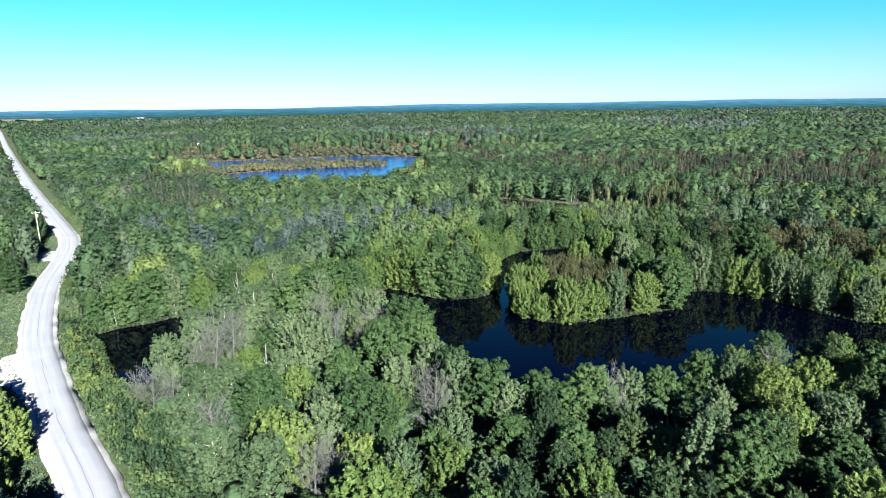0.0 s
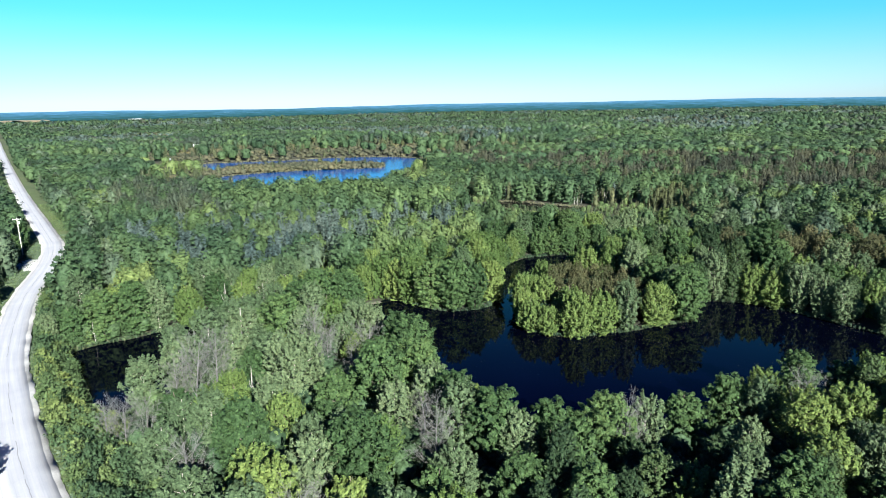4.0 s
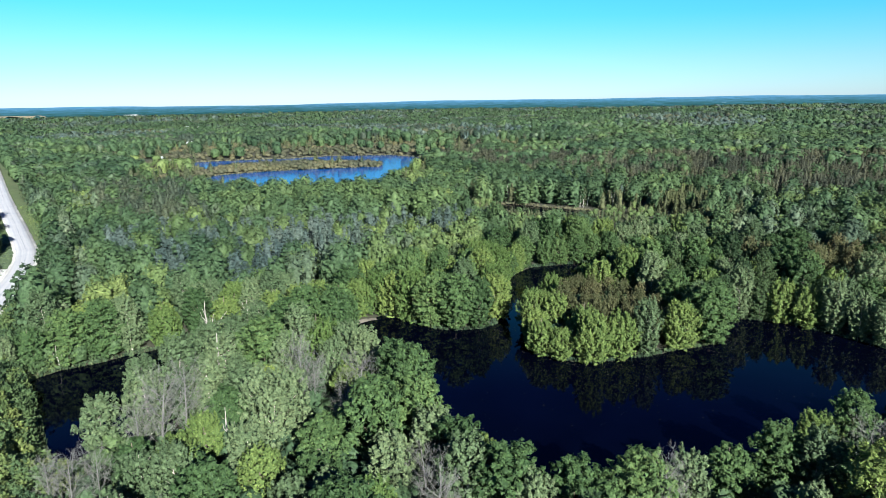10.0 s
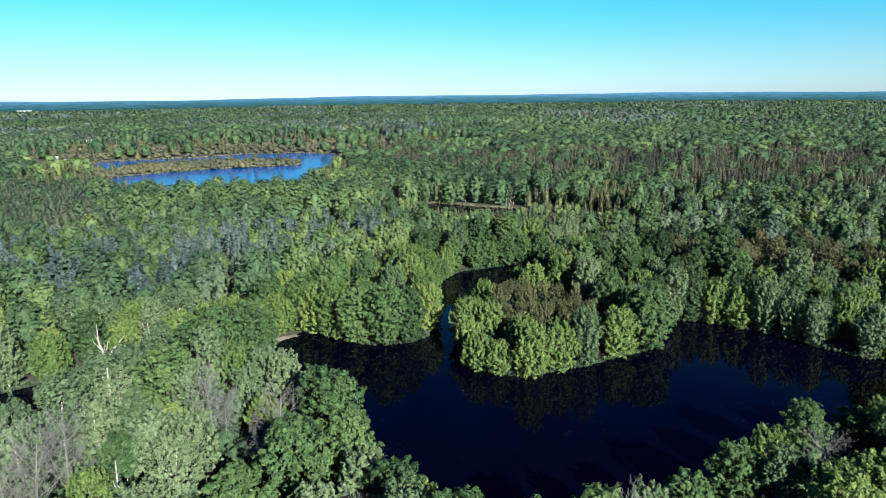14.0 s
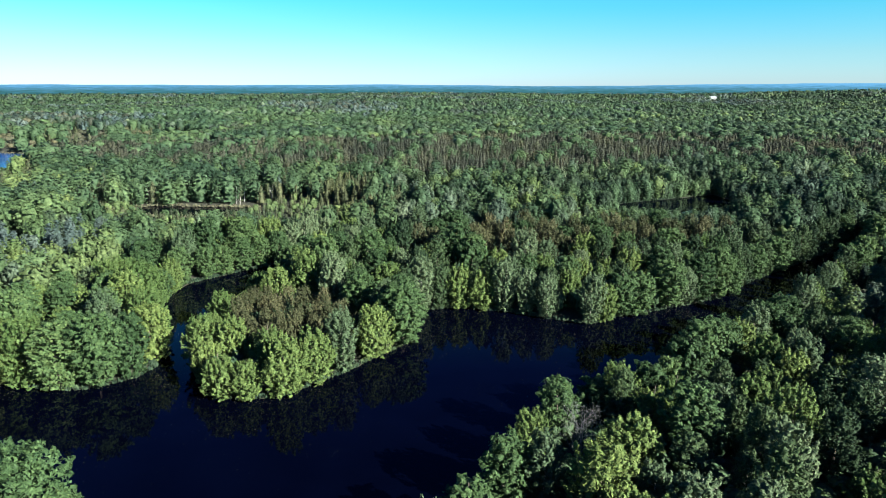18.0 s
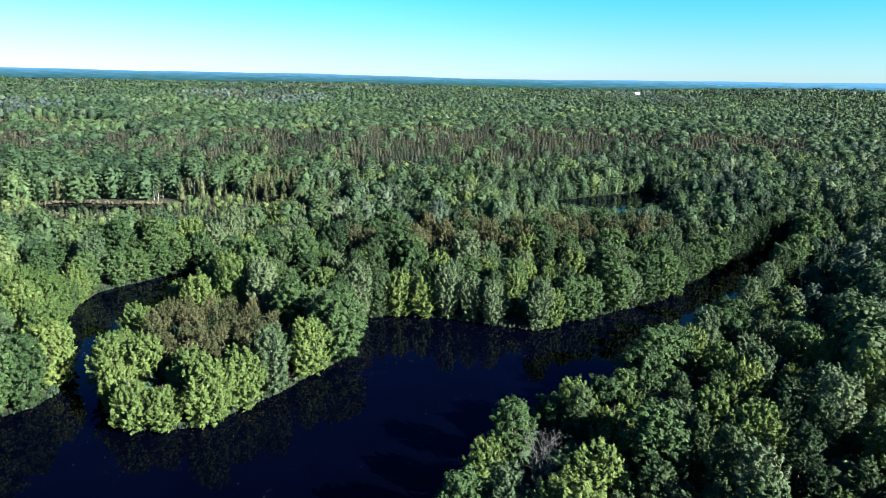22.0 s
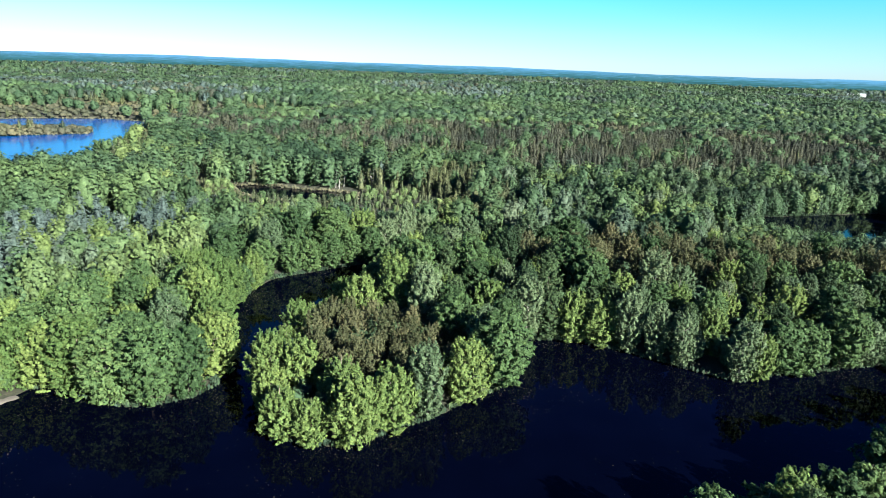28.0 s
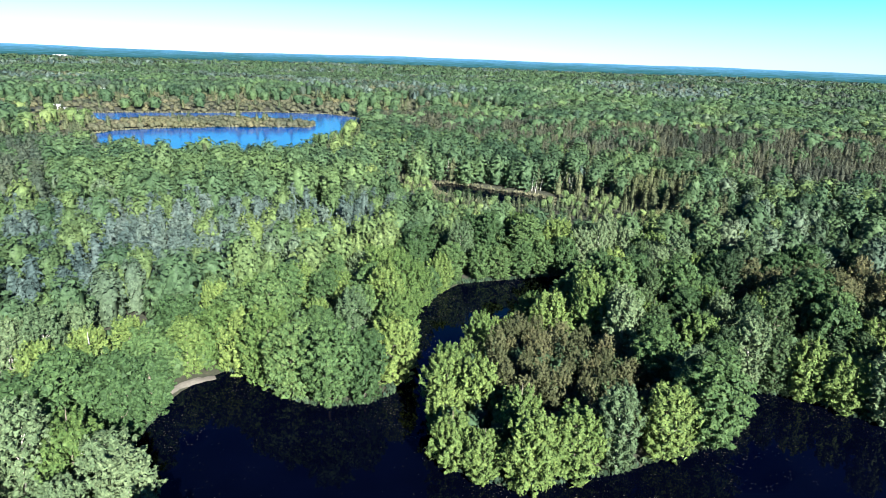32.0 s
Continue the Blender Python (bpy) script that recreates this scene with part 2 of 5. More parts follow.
FLECK = plain("floating_leaves", (0.022, 0.021, 0.014), (0.08, 0.072, 0.056), 0.8, rough=0.6)

# ---- plan: shorelines, road ----
POND = [(-13, 161), (-14.5, 153), (-15, 147), (-13, 139), (-8, 132), (-2, 121), (1.5, 112), (2, 103), (3.5, 98), (9, 95), (9.5, 90),
        (12.5, 88), (18, 87.5), (25, 89), (32, 89.5), (38, 91.5), (46, 95), (54, 99), (62, 102), (70, 102.5), (80, 101), (96, 102),
        (107, 102.5), (124, 103.5), (137, 106), (165, 112.5), (200, 119), (225, 124), (222, 134), (205, 132), (178, 130), (161, 129), (139, 125.5),
        (128, 127), (119, 128.5), (110, 130.5), (101, 131), (95.5, 139), (90.5, 147.5), (84, 155), (76, 158.5), (69, 157), (67, 149),
        (62.8, 144), (55, 142), (47.6, 139.5), (41.4, 138.5), (35.2, 137), (29.3, 139), (25.5, 142.5), (25, 150), (27, 160), (31, 168),
        (38, 176), (46, 183), (55, 190), (64, 198), (74, 206), (85, 216), (82, 223), (68.4, 216.5), (57.5, 213.5), (42, 211), (35.5, 209),
        (29, 199.5), (22.9, 190), (20, 186), (21.5, 178), (21, 170), (19.6, 161), (15.6, 158), (10, 157.5), (6, 159), (1.8, 162.5),
        (-2, 167), (-6.6, 169.5), (-10.5, 166.5)]
SIDE_POND = [(-73, 139), (-69.5, 143), (-64.5, 145.5), (-58, 150.5), (-52, 154), (-47, 159.5), (-42, 162.5), (-37, 164), (-32, 161), (-29, 155),
             (-31, 149), (-36, 141), (-39.5, 129), (-42.5, 117), (-45, 107), (-50, 105), (-56, 113.5), (-62, 123), (-68.6, 132.5)]
STRIP = [(42, 328), (44, 308), (54, 296), (68, 288), (84, 291), (84, 301), (77, 308), (65, 317), (51, 329)]
BACK_POND = [(195, 208), (205, 224), (232, 220), (271, 213), (261, 196), (226, 179), (205, 183), (197, 196)]
LAKE = [(-207, 592), (-195, 564), (-167, 538), (-152, 515), (-146, 467), (-125, 420), (-62, 388), (-16, 396), (-7, 428), (-2, 452), (-1, 486),
        (15, 523), (21, 553), (12, 602), (-15, 631), (-75, 636), (-110, 618), (-180, 604)]
ISLE = [(-152, 487), (-146, 464), (-142, 470), (-138, 487), (-116, 504), (-87, 516), (-56, 521), (-22, 527), (-20, 540), (-44, 554), (-57, 548), (-85, 560), (-101, 552), (-114, 550), (-144, 544), (-151, 516)]
WATERS = [POND, SIDE_POND, STRIP, BACK_POND, LAKE]
ROAD = [(6, -20), (-6, 10), (-18, 34), (-29, 52), (-38.1, 67.9), (-51.7, 86.6), (-65.9, 108.1), (-74.9, 122.7), (-84.7, 141.4), (-96.1, 166), (-108.4, 199), (-120.4, 224),
        (-137.4, 251), (-226, 387), (-378, 627), (-705, 1149), (-1400, 2260)]


def curve_through(points, step):
    """Points at even steps along a smooth line through the given ones."""
    pts = [Vector((*p, 0)) for p in points]
    done = []
    for i in range(len(pts) - 1):
        a, b = pts[i], pts[i + 1]
        before, after = pts[max(i - 1, 0)], pts[min(i + 2, len(pts) - 1)]
        n = max(2, int((b - a).length / step))
        for k in range(n):
            u = k / n
            q = 0.5 * (2 * a + (b - before) * u + (2 * before - 5 * a + 4 * b - after) * u * u + (3 * a - before - 3 * b + after) * u ** 3)
            done.append((q.x, q.y))
    return np.array(done + [points[-1]])


def line_distance(line, x, y, closed=False):
    line = np.asarray(line, float)
    ends = np.roll(line, -1, 0) if closed else line[1:]
    best = np.full(x.shape, 1e9)
    for a, b in zip(line[:len(ends)], ends):
        d = b - a
        u = np.clip(((x - a[0]) * d[0] + (y - a[1]) * d[1]) / max(d @ d, 1e-9), 0, 1)
        best = np.minimum(best, np.hypot(x - a[0] - u * d[0], y - a[1] - u * d[1]))
    return best


def inside(poly, x, y):
    hit = np.zeros(x.shape, bool)
    p = np.asarray(poly, float)
    for a, b in zip(p, np.roll(p, -1, 0)):
        cross = (a[1] > y) != (b[1] > y)
        with np.errstate(divide="ignore", invalid="ignore"):
            hit ^= cross & (x < (b[0] - a[0]) * (y - a[1]) / (b[1] - a[1]) + a[0])
    return hit


def wetness(x, y):
    """Metres from the shore: above nought in the water, below on land."""
    best = np.full(x.shape, -1e9)
    for poly in WATERS:
        p = np.array(poly)
        near = (x > p[:, 0].min() - 90) & (x < p[:, 0].max() + 90) & (y > p[:, 1].min() - 90) & (y < p[:, 1].max() + 90)
        if not near.any():
            continue
        xs, ys = x[near], y[near]
        d = line_distance(poly, xs, ys, True)
        d = np.where(inside(poly, xs, ys), d, -d)
        if poly is LAKE:
            e = line_distance(ISLE, xs, ys, True)
            d = np.minimum(d, np.where(inside(ISLE, xs, ys), -e, e))
        best[near] = np.maximum(best[near], d)
    return best


ROADLINE = curve_through(ROAD, 4.0)
ROADCOARSE = ROADLINE[::4]
ROADFINE = curve_through(ROAD, 1.2)


def hills(x, y):
    far = np.hypot(x, y)
    h = 13 * np.exp(-(((x - 520) / 420) ** 2 + ((y - 1050) / 380) ** 2))
    h += 15 * np.exp(-(((x - 1750) / 620) ** 2 + ((y - 620) / 520) ** 2))
    h *= np.clip((2600 - far) / 700, 0, 1)
    h += 5 * np.sin(x * 0.0041 + 1.2) * np.sin(y * 0.0033) * np.clip((far - 500) / 900, 0, 1) * np.clip((2600 - far) / 700, 0, 1)
    return h


def land(x, y):
    """Height of the ground."""
    x, y = np.asarray(x, float), np.asarray(y, float)
    w = wetness(x, y)
    bank = 0.08 + 1.8 * (1 - np.exp(-np.clip(-w, 0, None) / 18)) + 0.25 * np.sin(x * 0.31) * np.sin(y * 0.27) * np.clip(-w / 6, 0, 1)
    h = bank + hills(x, y) * np.clip(-w / 30, 0, 1)
    r = line_distance(ROADCOARSE, x, y)
    lift = np.clip(1 - (r - 5) / 13, 0, 1)
    lift = lift * lift * (3 - 2 * lift) * np.clip(-w / 7, 0, 1)
    h = h * (1 - lift) + (5.45 + hills(x, y)) * lift
    side = (x < -40 - (y - 70) * 0.62) & (y > -50)
    h = np.where(side, np.maximum(h, 4.2 + hills(x, y) + 0.4 * np.sin(x * 0.2) * np.sin(y * 0.17)), h)
    return np.where(w > 0, -np.clip(w * 0.5, 0.12, 1.6), h)


# ---- mesh helpers ----
def quad_mesh(name, verts, faces, mat, tone=None, smooth=False):
    """A mesh of faces with three or four corners each, from arrays."""
    me = bpy.data.meshes.new(name)
    verts, faces = np.asarray(verts, np.float32), np.asarray(faces, np.int32)
    me.vertices.add(len(verts))
    me.vertices.foreach_set("co", verts.ravel())
    me.loops.add(faces.size)
    me.loops.foreach_set("vertex_index", faces.ravel())
    me.polygons.add(len(faces))
    me.polygons.foreach_set("loop_start", np.arange(0, faces.size, faces.shape[1], dtype=np.int32))
    me.update(calc_edges=True)
    me.polygons.foreach_set("use_smooth", np.full(len(faces), smooth))
    if tone is not None:
        me.attributes.new("tone", "FLOAT", "POINT").data.foreach_set("value", np.asarray(tone, np.float32))
    me.materials.append(mat)
    me.validate()
    return me


def part(name, me, parent, label=""):
    ob = new(name, me)
    ob.parent = parent
    return tagged(ob, label)


def join_quads(pieces):
    vs, qs, n = [], [], 0
    thirds = any(np.asarray(q).shape[1] == 3 for _, q in pieces)
    for v, q in pieces:
        vs.append(v)
        q = np.asarray(q)
        if q.shape[1] == 4 and thirds:
            q = np.concatenate([q[:, [0, 1, 2]], q[:, [0, 2, 3]]])
        qs.append(q + n)
        n += len(v)
    return np.concatenate(vs), np.concatenate(qs)


def tube(points, radii, sides=6):
    """A tapered limb through points."""
    pts = [np.asarray(p, float) for p in points]
    v, q = [], []
    for i, (p, r) in enumerate(zip(pts, radii)):
        d = pts[min(i + 1, len(pts) - 1)] - pts[max(i - 1, 0)]
        d = d / (np.linalg.norm(d) + 1e-9)
        a = np.cross(d, (0.31, 0.95, 0.05) if abs(d[2]) > 0.8 else (0, 0, 1))
        a = a / np.linalg.norm(a)
        b = np.cross(d, a)
        for k in range(sides):
            w = 2 * math.pi * k / sides
            v.append(p + r * (math.cos(w) * a + math.sin(w) * b))
        if i:
            for k in range(sides):
                j, m = (i - 1) * sides, (k + 1) % sides
                q.append((j + k, j + m, j + sides + m, j + sides + k))
    return np.array(v), np.array(q)


def unit(a):
    return a / (np.linalg.norm(a, axis=-1, keepdims=True) + 1e-9)


def leaf_quads(pos, normal, along, length, width, r):
    """Leaf sprays: bent four-cornered blades."""
    along = unit(along - normal * (along * normal).sum(-1, keepdims=True))
    side = np.cross(normal, along)
    n = len(pos)
    v = np.empty((n, 4, 3))
    v[:, 0] = pos - along * length * 0.5
    v[:, 1] = pos + side * width * 0.5 - normal * width * 0.12
    v[:, 2] = pos + along * length * 0.5 - normal * length * 0.18
    v[:, 3] = pos - side * width * 0.5 - normal * width * 0.12
    return v.reshape(-1, 3), np.arange(4 * n).reshape(n, 4)


def leaf_tris(pos, normal, along, length, width):
    """Leaf sprays: pointed three-cornered blades."""
    along = unit(along - normal * (along * normal).sum(-1, keepdims=True))
    side = np.cross(normal, along)
    n = len(pos)
    v = np.empty((n, 3, 3))
    v[:, 0] = pos + along * length * 0.6
    v[:, 1] = pos - along * length * 0.4 + side * width * 0.5
    v[:, 2] = pos - along * length * 0.4 - side * width * 0.5
    return v.reshape(-1, 3), np.arange(3 * n).reshape(n, 3)


def crown_core(profile, r, rings=7, sides=10, k=0.6, rough=0.2, top=0.93):
    """The dense inside of a crown."""
    u = np.append(np.linspace(0.02, top * 0.82, rings - 1), top)
    v = []
    for i, x in enumerate(u):
        rad, z = profile(x)
        a = np.linspace(0, 2 * math.pi, sides, endpoint=False) + i * 0.4
        rr = (max(rad * k, 0.05) if i < rings - 1 else 0.15) * r.uniform(1 - rough, 1 + rough, sides)
        v.append(np.stack([rr * np.cos(a), rr * np.sin(a), np.full(sides, z) + r.uniform(-0.35, 0.35, sides)], -1))
    q = [(i * sides + j, i * sides + (j + 1) % sides, (i + 1) * sides + (j + 1) % sides, (i + 1) * sides + j) for i in range(rings - 1) for j in range(sides)]
    return np.concatenate(v), np.array(q)


def broadleaf(seed, height, radius, tufts, per, leaf, low=0.08, waist=0.45, lift=0.6, long=0.36, thick=0.55, lobes=9, flat=1.0, core=0.62, slim=0.66, inner=0.16, stir=0.4, dome=0.35, cone=0.0, ragged=0.32, solid=0.0, sides=9):
    """A crown of leafy tufts that stand out from its limbs, with gaps between them and a dense heart: points and faces, foot at the origin."""
    r = np.random.default_rng(seed)
    z0, tall = height * low, height * (1 - low)

    def reach_at(u):
        u = np.asarray(u, float)
        if cone:
            return radius * ((1 - u) ** cone * 0.96 + 0.04)
        top = np.maximum(0.0, 1 - (np.maximum(u - waist, 0) / (1 - waist)) ** 2.0) ** 0.55
        return radius * np.where(u > waist, top, 0.74 + 0.26 * u / waist)

    limb_a = np.arange(lobes) * 2.399 + r.uniform(-0.5, 0.5, lobes)
    limb_u = (np.arange(lobes) + r.uniform(0.1, 0.9, lobes)) / lobes
    u = ((np.arange(tufts) + r.uniform(0.0, 1.0, tufts)) / tufts) ** 0.85 * 0.97
    a = np.arange(tufts) * 2.399 + r.uniform(-0.4, 0.4, tufts)
    turn = np.abs((a[:, None] - limb_a + math.pi) % (2 * math.pi) - math.pi)
    bulge = np.exp(-((turn * 0.9) ** 2 + ((u[:, None] - limb_u) * 2.4) ** 2) / 0.22).max(1)
    reach = reach_at(u) * (1.06 - ragged * (1 - bulge)) * r.uniform(0.9, 1.08, tufts)
    tip = np.stack([np.cos(a) * reach, np.sin(a) * reach, z0 + tall * (u + 0.06 * (bulge - 0.6))], -1)
    way = unit(np.stack([np.cos(a) * (1.05 - 0.75 * u), np.sin(a) * (1.05 - 0.75 * u), lift * (0.35 + 1.1 * u)], -1) + r.normal(size=(tufts, 3)) * 0.22)
    ln = radius * long * r.uniform(0.7, 1.35, tufts)
    tip, way, ln = np.repeat(tip, per, 0), np.repeat(way, per, 0), np.repeat(ln, per)[:, None]
    n = len(tip)
    f = r.uniform(0, 1, (n, 1)) ** 0.75
    out = r.normal(size=(n, 3))
    out = unit(out - way * (out * way).sum(-1, keepdims=True))
    off = way * ln * (f - 1) + out * ln * thick * (1.02 - 0.85 * f) * np.sqrt(r.uniform(0.15, 1, (n, 1)))
    off[:, 2] *= flat
    pos = tip + off
    pos[:, 2] = np.maximum(pos[:, 2], 0.12)
    along = unit(way * 0.8 + out * 0.6 + r.normal(size=(n, 3)) * 0.4)
    whole = unit((pos - np.array([0, 0, z0 + tall * 0.42])) / np.array([radius, radius, tall * 0.55]))
    normal = unit(out * 0.6 + way * 0.35 + whole * dome + np.array([0, 0, 0.3]) + r.normal(size=(n, 3)) * stir)
    size = leaf * r.uniform(0.6, 1.4, (n, 1))
    m = int(n * inner)
    v, b = r.uniform(0.03, 0.9, m), r.uniform(0, 6.283, m)
    deep = reach_at(v) * r.uniform(0.25, core, m)
    heart = np.stack([np.cos(b) * deep, np.sin(b) * deep, z0 + tall * v * 0.95], -1)
    big = leaf * r.uniform(1.3, 2.0, (m, 1))
    face = unit(r.normal(size=(m, 3)) + heart * np.array([0.4, 0.4, 0]))
    pieces = [leaf_tris(pos, normal, along, size, size * slim * r.uniform(0.75, 1.3, (n, 1))),
              leaf_tris(heart, face, unit(r.normal(size=(m, 3))), big, big * 0.9)]
    if solid:
        pieces.append(crown_core(lambda v: (float(reach_at(v)), z0 + tall * v), r, sides - 3, sides, solid, 0.28, 0.86))
    return join_quads(pieces)


def conifer(seed, height, radius, whorls, arms, low=0.12, power=0.85, ragged=0.25, sprays=3, core=True):
    """A pointed crown of drooping boughs."""
    r = np.random.default_rng(seed)
    pos, nor, alo, ln, wd = [], [], [], [], []
    for i in range(whorls):
        u = (i + 0.4) / whorls
        z = height * (low + (1 - low) * u)
        rad = radius * (1 - u) ** power + 0.18
        for k in range(arms):
            a = 2.4 * i + 2 * math.pi * k / arms + r.uniform(-0.3, 0.3)
            reach = rad * r.uniform(1 - ragged, 1 + ragged)
            o = np.array([math.cos(a), math.sin(a), 0])
            for s in range(sprays):
                f = (s + 0.65) / sprays
                p = o * reach * f + np.array([0, 0, z - reach * f * 0.32 + r.uniform(-.15, .15)])
                p += np.array([-o[1], o[0], 0]) * r.uniform(-.25, .25) * reach * 0.5
                pos.append(p)
                nor.append(np.array([o[0] * 0.75, o[1] * 0.75, 0.75]) + r.normal(size=3) * 0.3)
                alo.append(o + np.array([0, 0, -0.45]) + r.normal(size=3) * 0.25)
                ln.append(max(0.35, reach / sprays * 1.6))
                wd.append(max(0.26, reach / sprays * 0.85))
    pieces = [leaf_tris(np.array(pos), unit(np.array(nor)), unit(np.array(alo)), np.array(ln)[:, None] * 1.1, np.array(wd)[:, None] * 1.25)]
    if core:
        pieces.append(crown_core(lambda u: (radius * (1 - u) ** power * 0.6 + 0.05, height * (low + (1 - low) * u * 0.97)), r, 5, 6, 0.6))
    return join_quads(pieces)


def trunk_quads(seed, height, thick, limbs, lean=0.3):
    r = np.random.default_rng(seed)
    bend = r.uniform(-lean, lean, 2)
    line = [np.array([bend[0] * u * u * 2, bend[1] * u * u * 2, height * u]) for u in (-0.03, 0.25, 0.5, 0.75, 1.0)]
    pieces = [tube(line, [thick * 1.25, thick, thick * 0.8, thick * 0.55, thick * 0.2], 7)]
    for k in range(limbs):
        u = r.uniform(0.3, 0.85)
        a = k * 2.4 + r.uniform(-0.4, 0.4)
        p = np.array([bend[0] * u * u * 2, bend[1] * u * u * 2, height * u])
        o = np.array([math.cos(a), math.sin(a), r.uniform(0.35, 0.9)])
        le = height * 0.26 * (1.15 - u) + 0.6
        pieces.append(tube([p, p + o * le * 0.5, p + o * le + np.array([0, 0, le * 0.2])], [thick * 0.42, thick * 0.28, thick * 0.08], 5))
    return join_quads(pieces)


def bare_crown(seed, height, spread, limbs, twigs):
    """Limbs and twigs of a leafless tree."""
    r = np.random.default_rng(seed)
    pieces = []
    for k in range(limbs):
        u = 0.22 + 0.7 * k / limbs
        a = k * 2.4 + r.uniform(-0.5, 0.5)
        p = np.array([0, 0, height * u])
        o = unit(np.array([math.cos(a), math.sin(a), r.uniform(0.6, 1.5)]))
        le = spread * (1.25 - 0.7 * u) * r.uniform(0.75, 1.2)
        mid, tip = p + o * le * 0.5, p + o * le + np.array([0, 0, le * 0.25])
        pieces.append(tube([p, mid, tip], [0.042, 0.026, 0.008], 4))
        for t in range(twigs):
            f = r.uniform(0.25, 1.0)
            b = p + (tip - p) * f
            d = unit(o + r.normal(size=3) * 0.65 + np.array([0, 0, 0.3]))
            l2 = le * r.uniform(0.25, 0.5)
            e = b + d * l2
            pieces.append(tube([b, e], [0.013, 0.006], 3))
            for s in range(4):
                b2 = b + (e - b) * r.uniform(0.3, 0.9)
                pieces.append(tube([b2, b2 + unit(d + r.normal(size=3) * 0.7) * l2 * 0.6], [0.009, 0.005], 3))
    return join_quads(pieces)


# ---- ground and water ----
def spaced(lo, hi, fine_lo, fine_hi, step, grow):
    inner = list(np.arange(fine_lo, fine_hi + 0.1, step))
    s, x = step, inner[-1]
    while x < hi:
        s *= grow
        x += s
        inner.append(min(x, hi))
    s, x, outer = step, inner[0], []
    while x > lo:
        s *= grow
        x -= s
        outer.append(max(x, lo))
    return np.array(outer[::-1] + inner)


gx = spaced(-4700, 4700, -90, 276, 2.3, 1.06)
gy = spaced(-4700, 4700, 60, 240, 2.3, 1.05)
GX, GY = np.meshgrid(gx, gy)
gz = land(GX.ravel(), GY.ravel())
nx, ny = len(gx), len(gy)
idx = np.arange(nx * ny).reshape(ny, nx)
gq = np.stack([idx[:-1, :-1], idx[:-1, 1:], idx[1:, 1:], idx[1:, :-1]], -1).reshape(-1, 4)
gm = quad_mesh("ground", np.stack([GX.ravel(), GY.ravel(), gz], -1), gq, GROUND, smooth=True)
rd = line_distance(ROADLINE[::2], GX.ravel(), GY.ravel())
grassy = np.maximum(np.clip(1.6 - rd / 11, 0, 1), np.clip((np.hypot(GX, GY).ravel() - 1500) / 600, 0, 0.2))
gm.attributes.new("grass", "FLOAT", "POINT").data.foreach_set("value", grassy.astype(np.float32))
tagged(new("ground", gm), "dark leaf-littered forest floor with grassy road verges", "ground", kind="structure")


def water_sheet(name, poly, mat, label, grid=2.0):
    """A level sheet that reaches just under the banks."""
    p = np.array(poly)
    lo, hi = p.min(0) - 4, p.max(0) + 4
    X, Y = np.meshgrid(np.arange(lo[0], hi[0], grid), np.arange(lo[1], hi[1], grid))
    fx, fy = X.ravel(), Y.ravel()
    wet = inside(p, fx, fy) | (line_distance(p, fx, fy, True) < 2.6)
    k = np.arange(len(fx)).reshape(X.shape)
    q = np.stack([k[:-1, :-1], k[:-1, 1:], k[1:, 1:], k[1:, :-1]], -1).reshape(-1, 4)
    q = q[wet[q].all(1)]
    used, q = np.unique(q, return_inverse=True)
    v = np.stack([fx[used], fy[used], np.zeros(len(used))], -1)
    tagged(new(name, quad_mesh(name, v, q.reshape(-1, 4), mat)), label, "water", kind="structure")


water_sheet("pond_water", POND, POND_WATER, "still dark navy pond reflecting the trees")
water_sheet("side_pond_water", SIDE_POND, POND_WATER, "small black pond shaded by roadside trees")
water_sheet("strip_water", STRIP, POND_WATER, "narrow dark pool among tamaracks")
water_sheet("back_pond_water", BACK_POND, POND_WATER, "black shaded pool in the woods")
water_sheet("lake_water", LAKE, LAKE_SKY_BLUE, "lake rippled by light wind, reflected sky blue put into its colour")


def ribbon(name, half, rise, mat, label, rough=0.1):
    """A strip along the road, cambered, with ragged edges that go down into the ground; UV holds metres across and along."""
    line = ROADFINE
    d = np.gradient(line, axis=0)
    step = np.linalg.norm(d, axis=1, keepdims=True)
    d = d / step
    nrm = np.stack([-d[:, 1], d[:, 0]], -1)
    mid = 5.6 + hills(line[:, 0], line[:, 1])
    r = np.random.default_rng(3)
    n = len(line)
    rows, across = [], []
    for off, z in ((-half, -0.3), (-half, rise), (-half / 2, rise + 0.045), (0, rise + 0.06), (half / 2, rise + 0.045), (half, rise), (half, -0.3)):
        edge = abs(off) == half
        jit = np.convolve(r.normal(size=n + 2), (0.3, 0.6, 0.3), "valid") * (rough if edge else 0)
        q = line + nrm * (off + jit)[:, None]
        rows.append(np.stack([q[:, 0], q[:, 1], mid + z], -1))
        across.append(off + jit)
    v = np.concatenate(rows)
    k, i = [w.ravel() for w in np.meshgrid(np.arange(6), np.arange(n - 1), indexing="ij")]
    q = np.stack([k * n + i, k * n + i + 1, (k + 1) * n + i + 1, (k + 1) * n + i], -1)
    me = quad_mesh(name, v, q, mat, smooth=True)
    uv = np.stack([np.concatenate(across), np.tile(np.cumsum(step), 7)], -1)
    at = np.empty(len(me.loops), np.int32)
    me.loops.foreach_get("vertex_index", at)
    me.uv_layers.new(name="road_metres").data.foreach_set("uv", uv[at].astype(np.float32).ravel())
    return tagged(new(name, me), label, "road", kind="structure")


ribbon("road_shoulder", 3.4, 0.05, GRAVEL, "white loose gravel shoulders of the road", 0.2)
ribbon("road", 2.7, 0.08, ASPHALT, "sun-bleached pale grey country road with tyre tracks", 0.07)

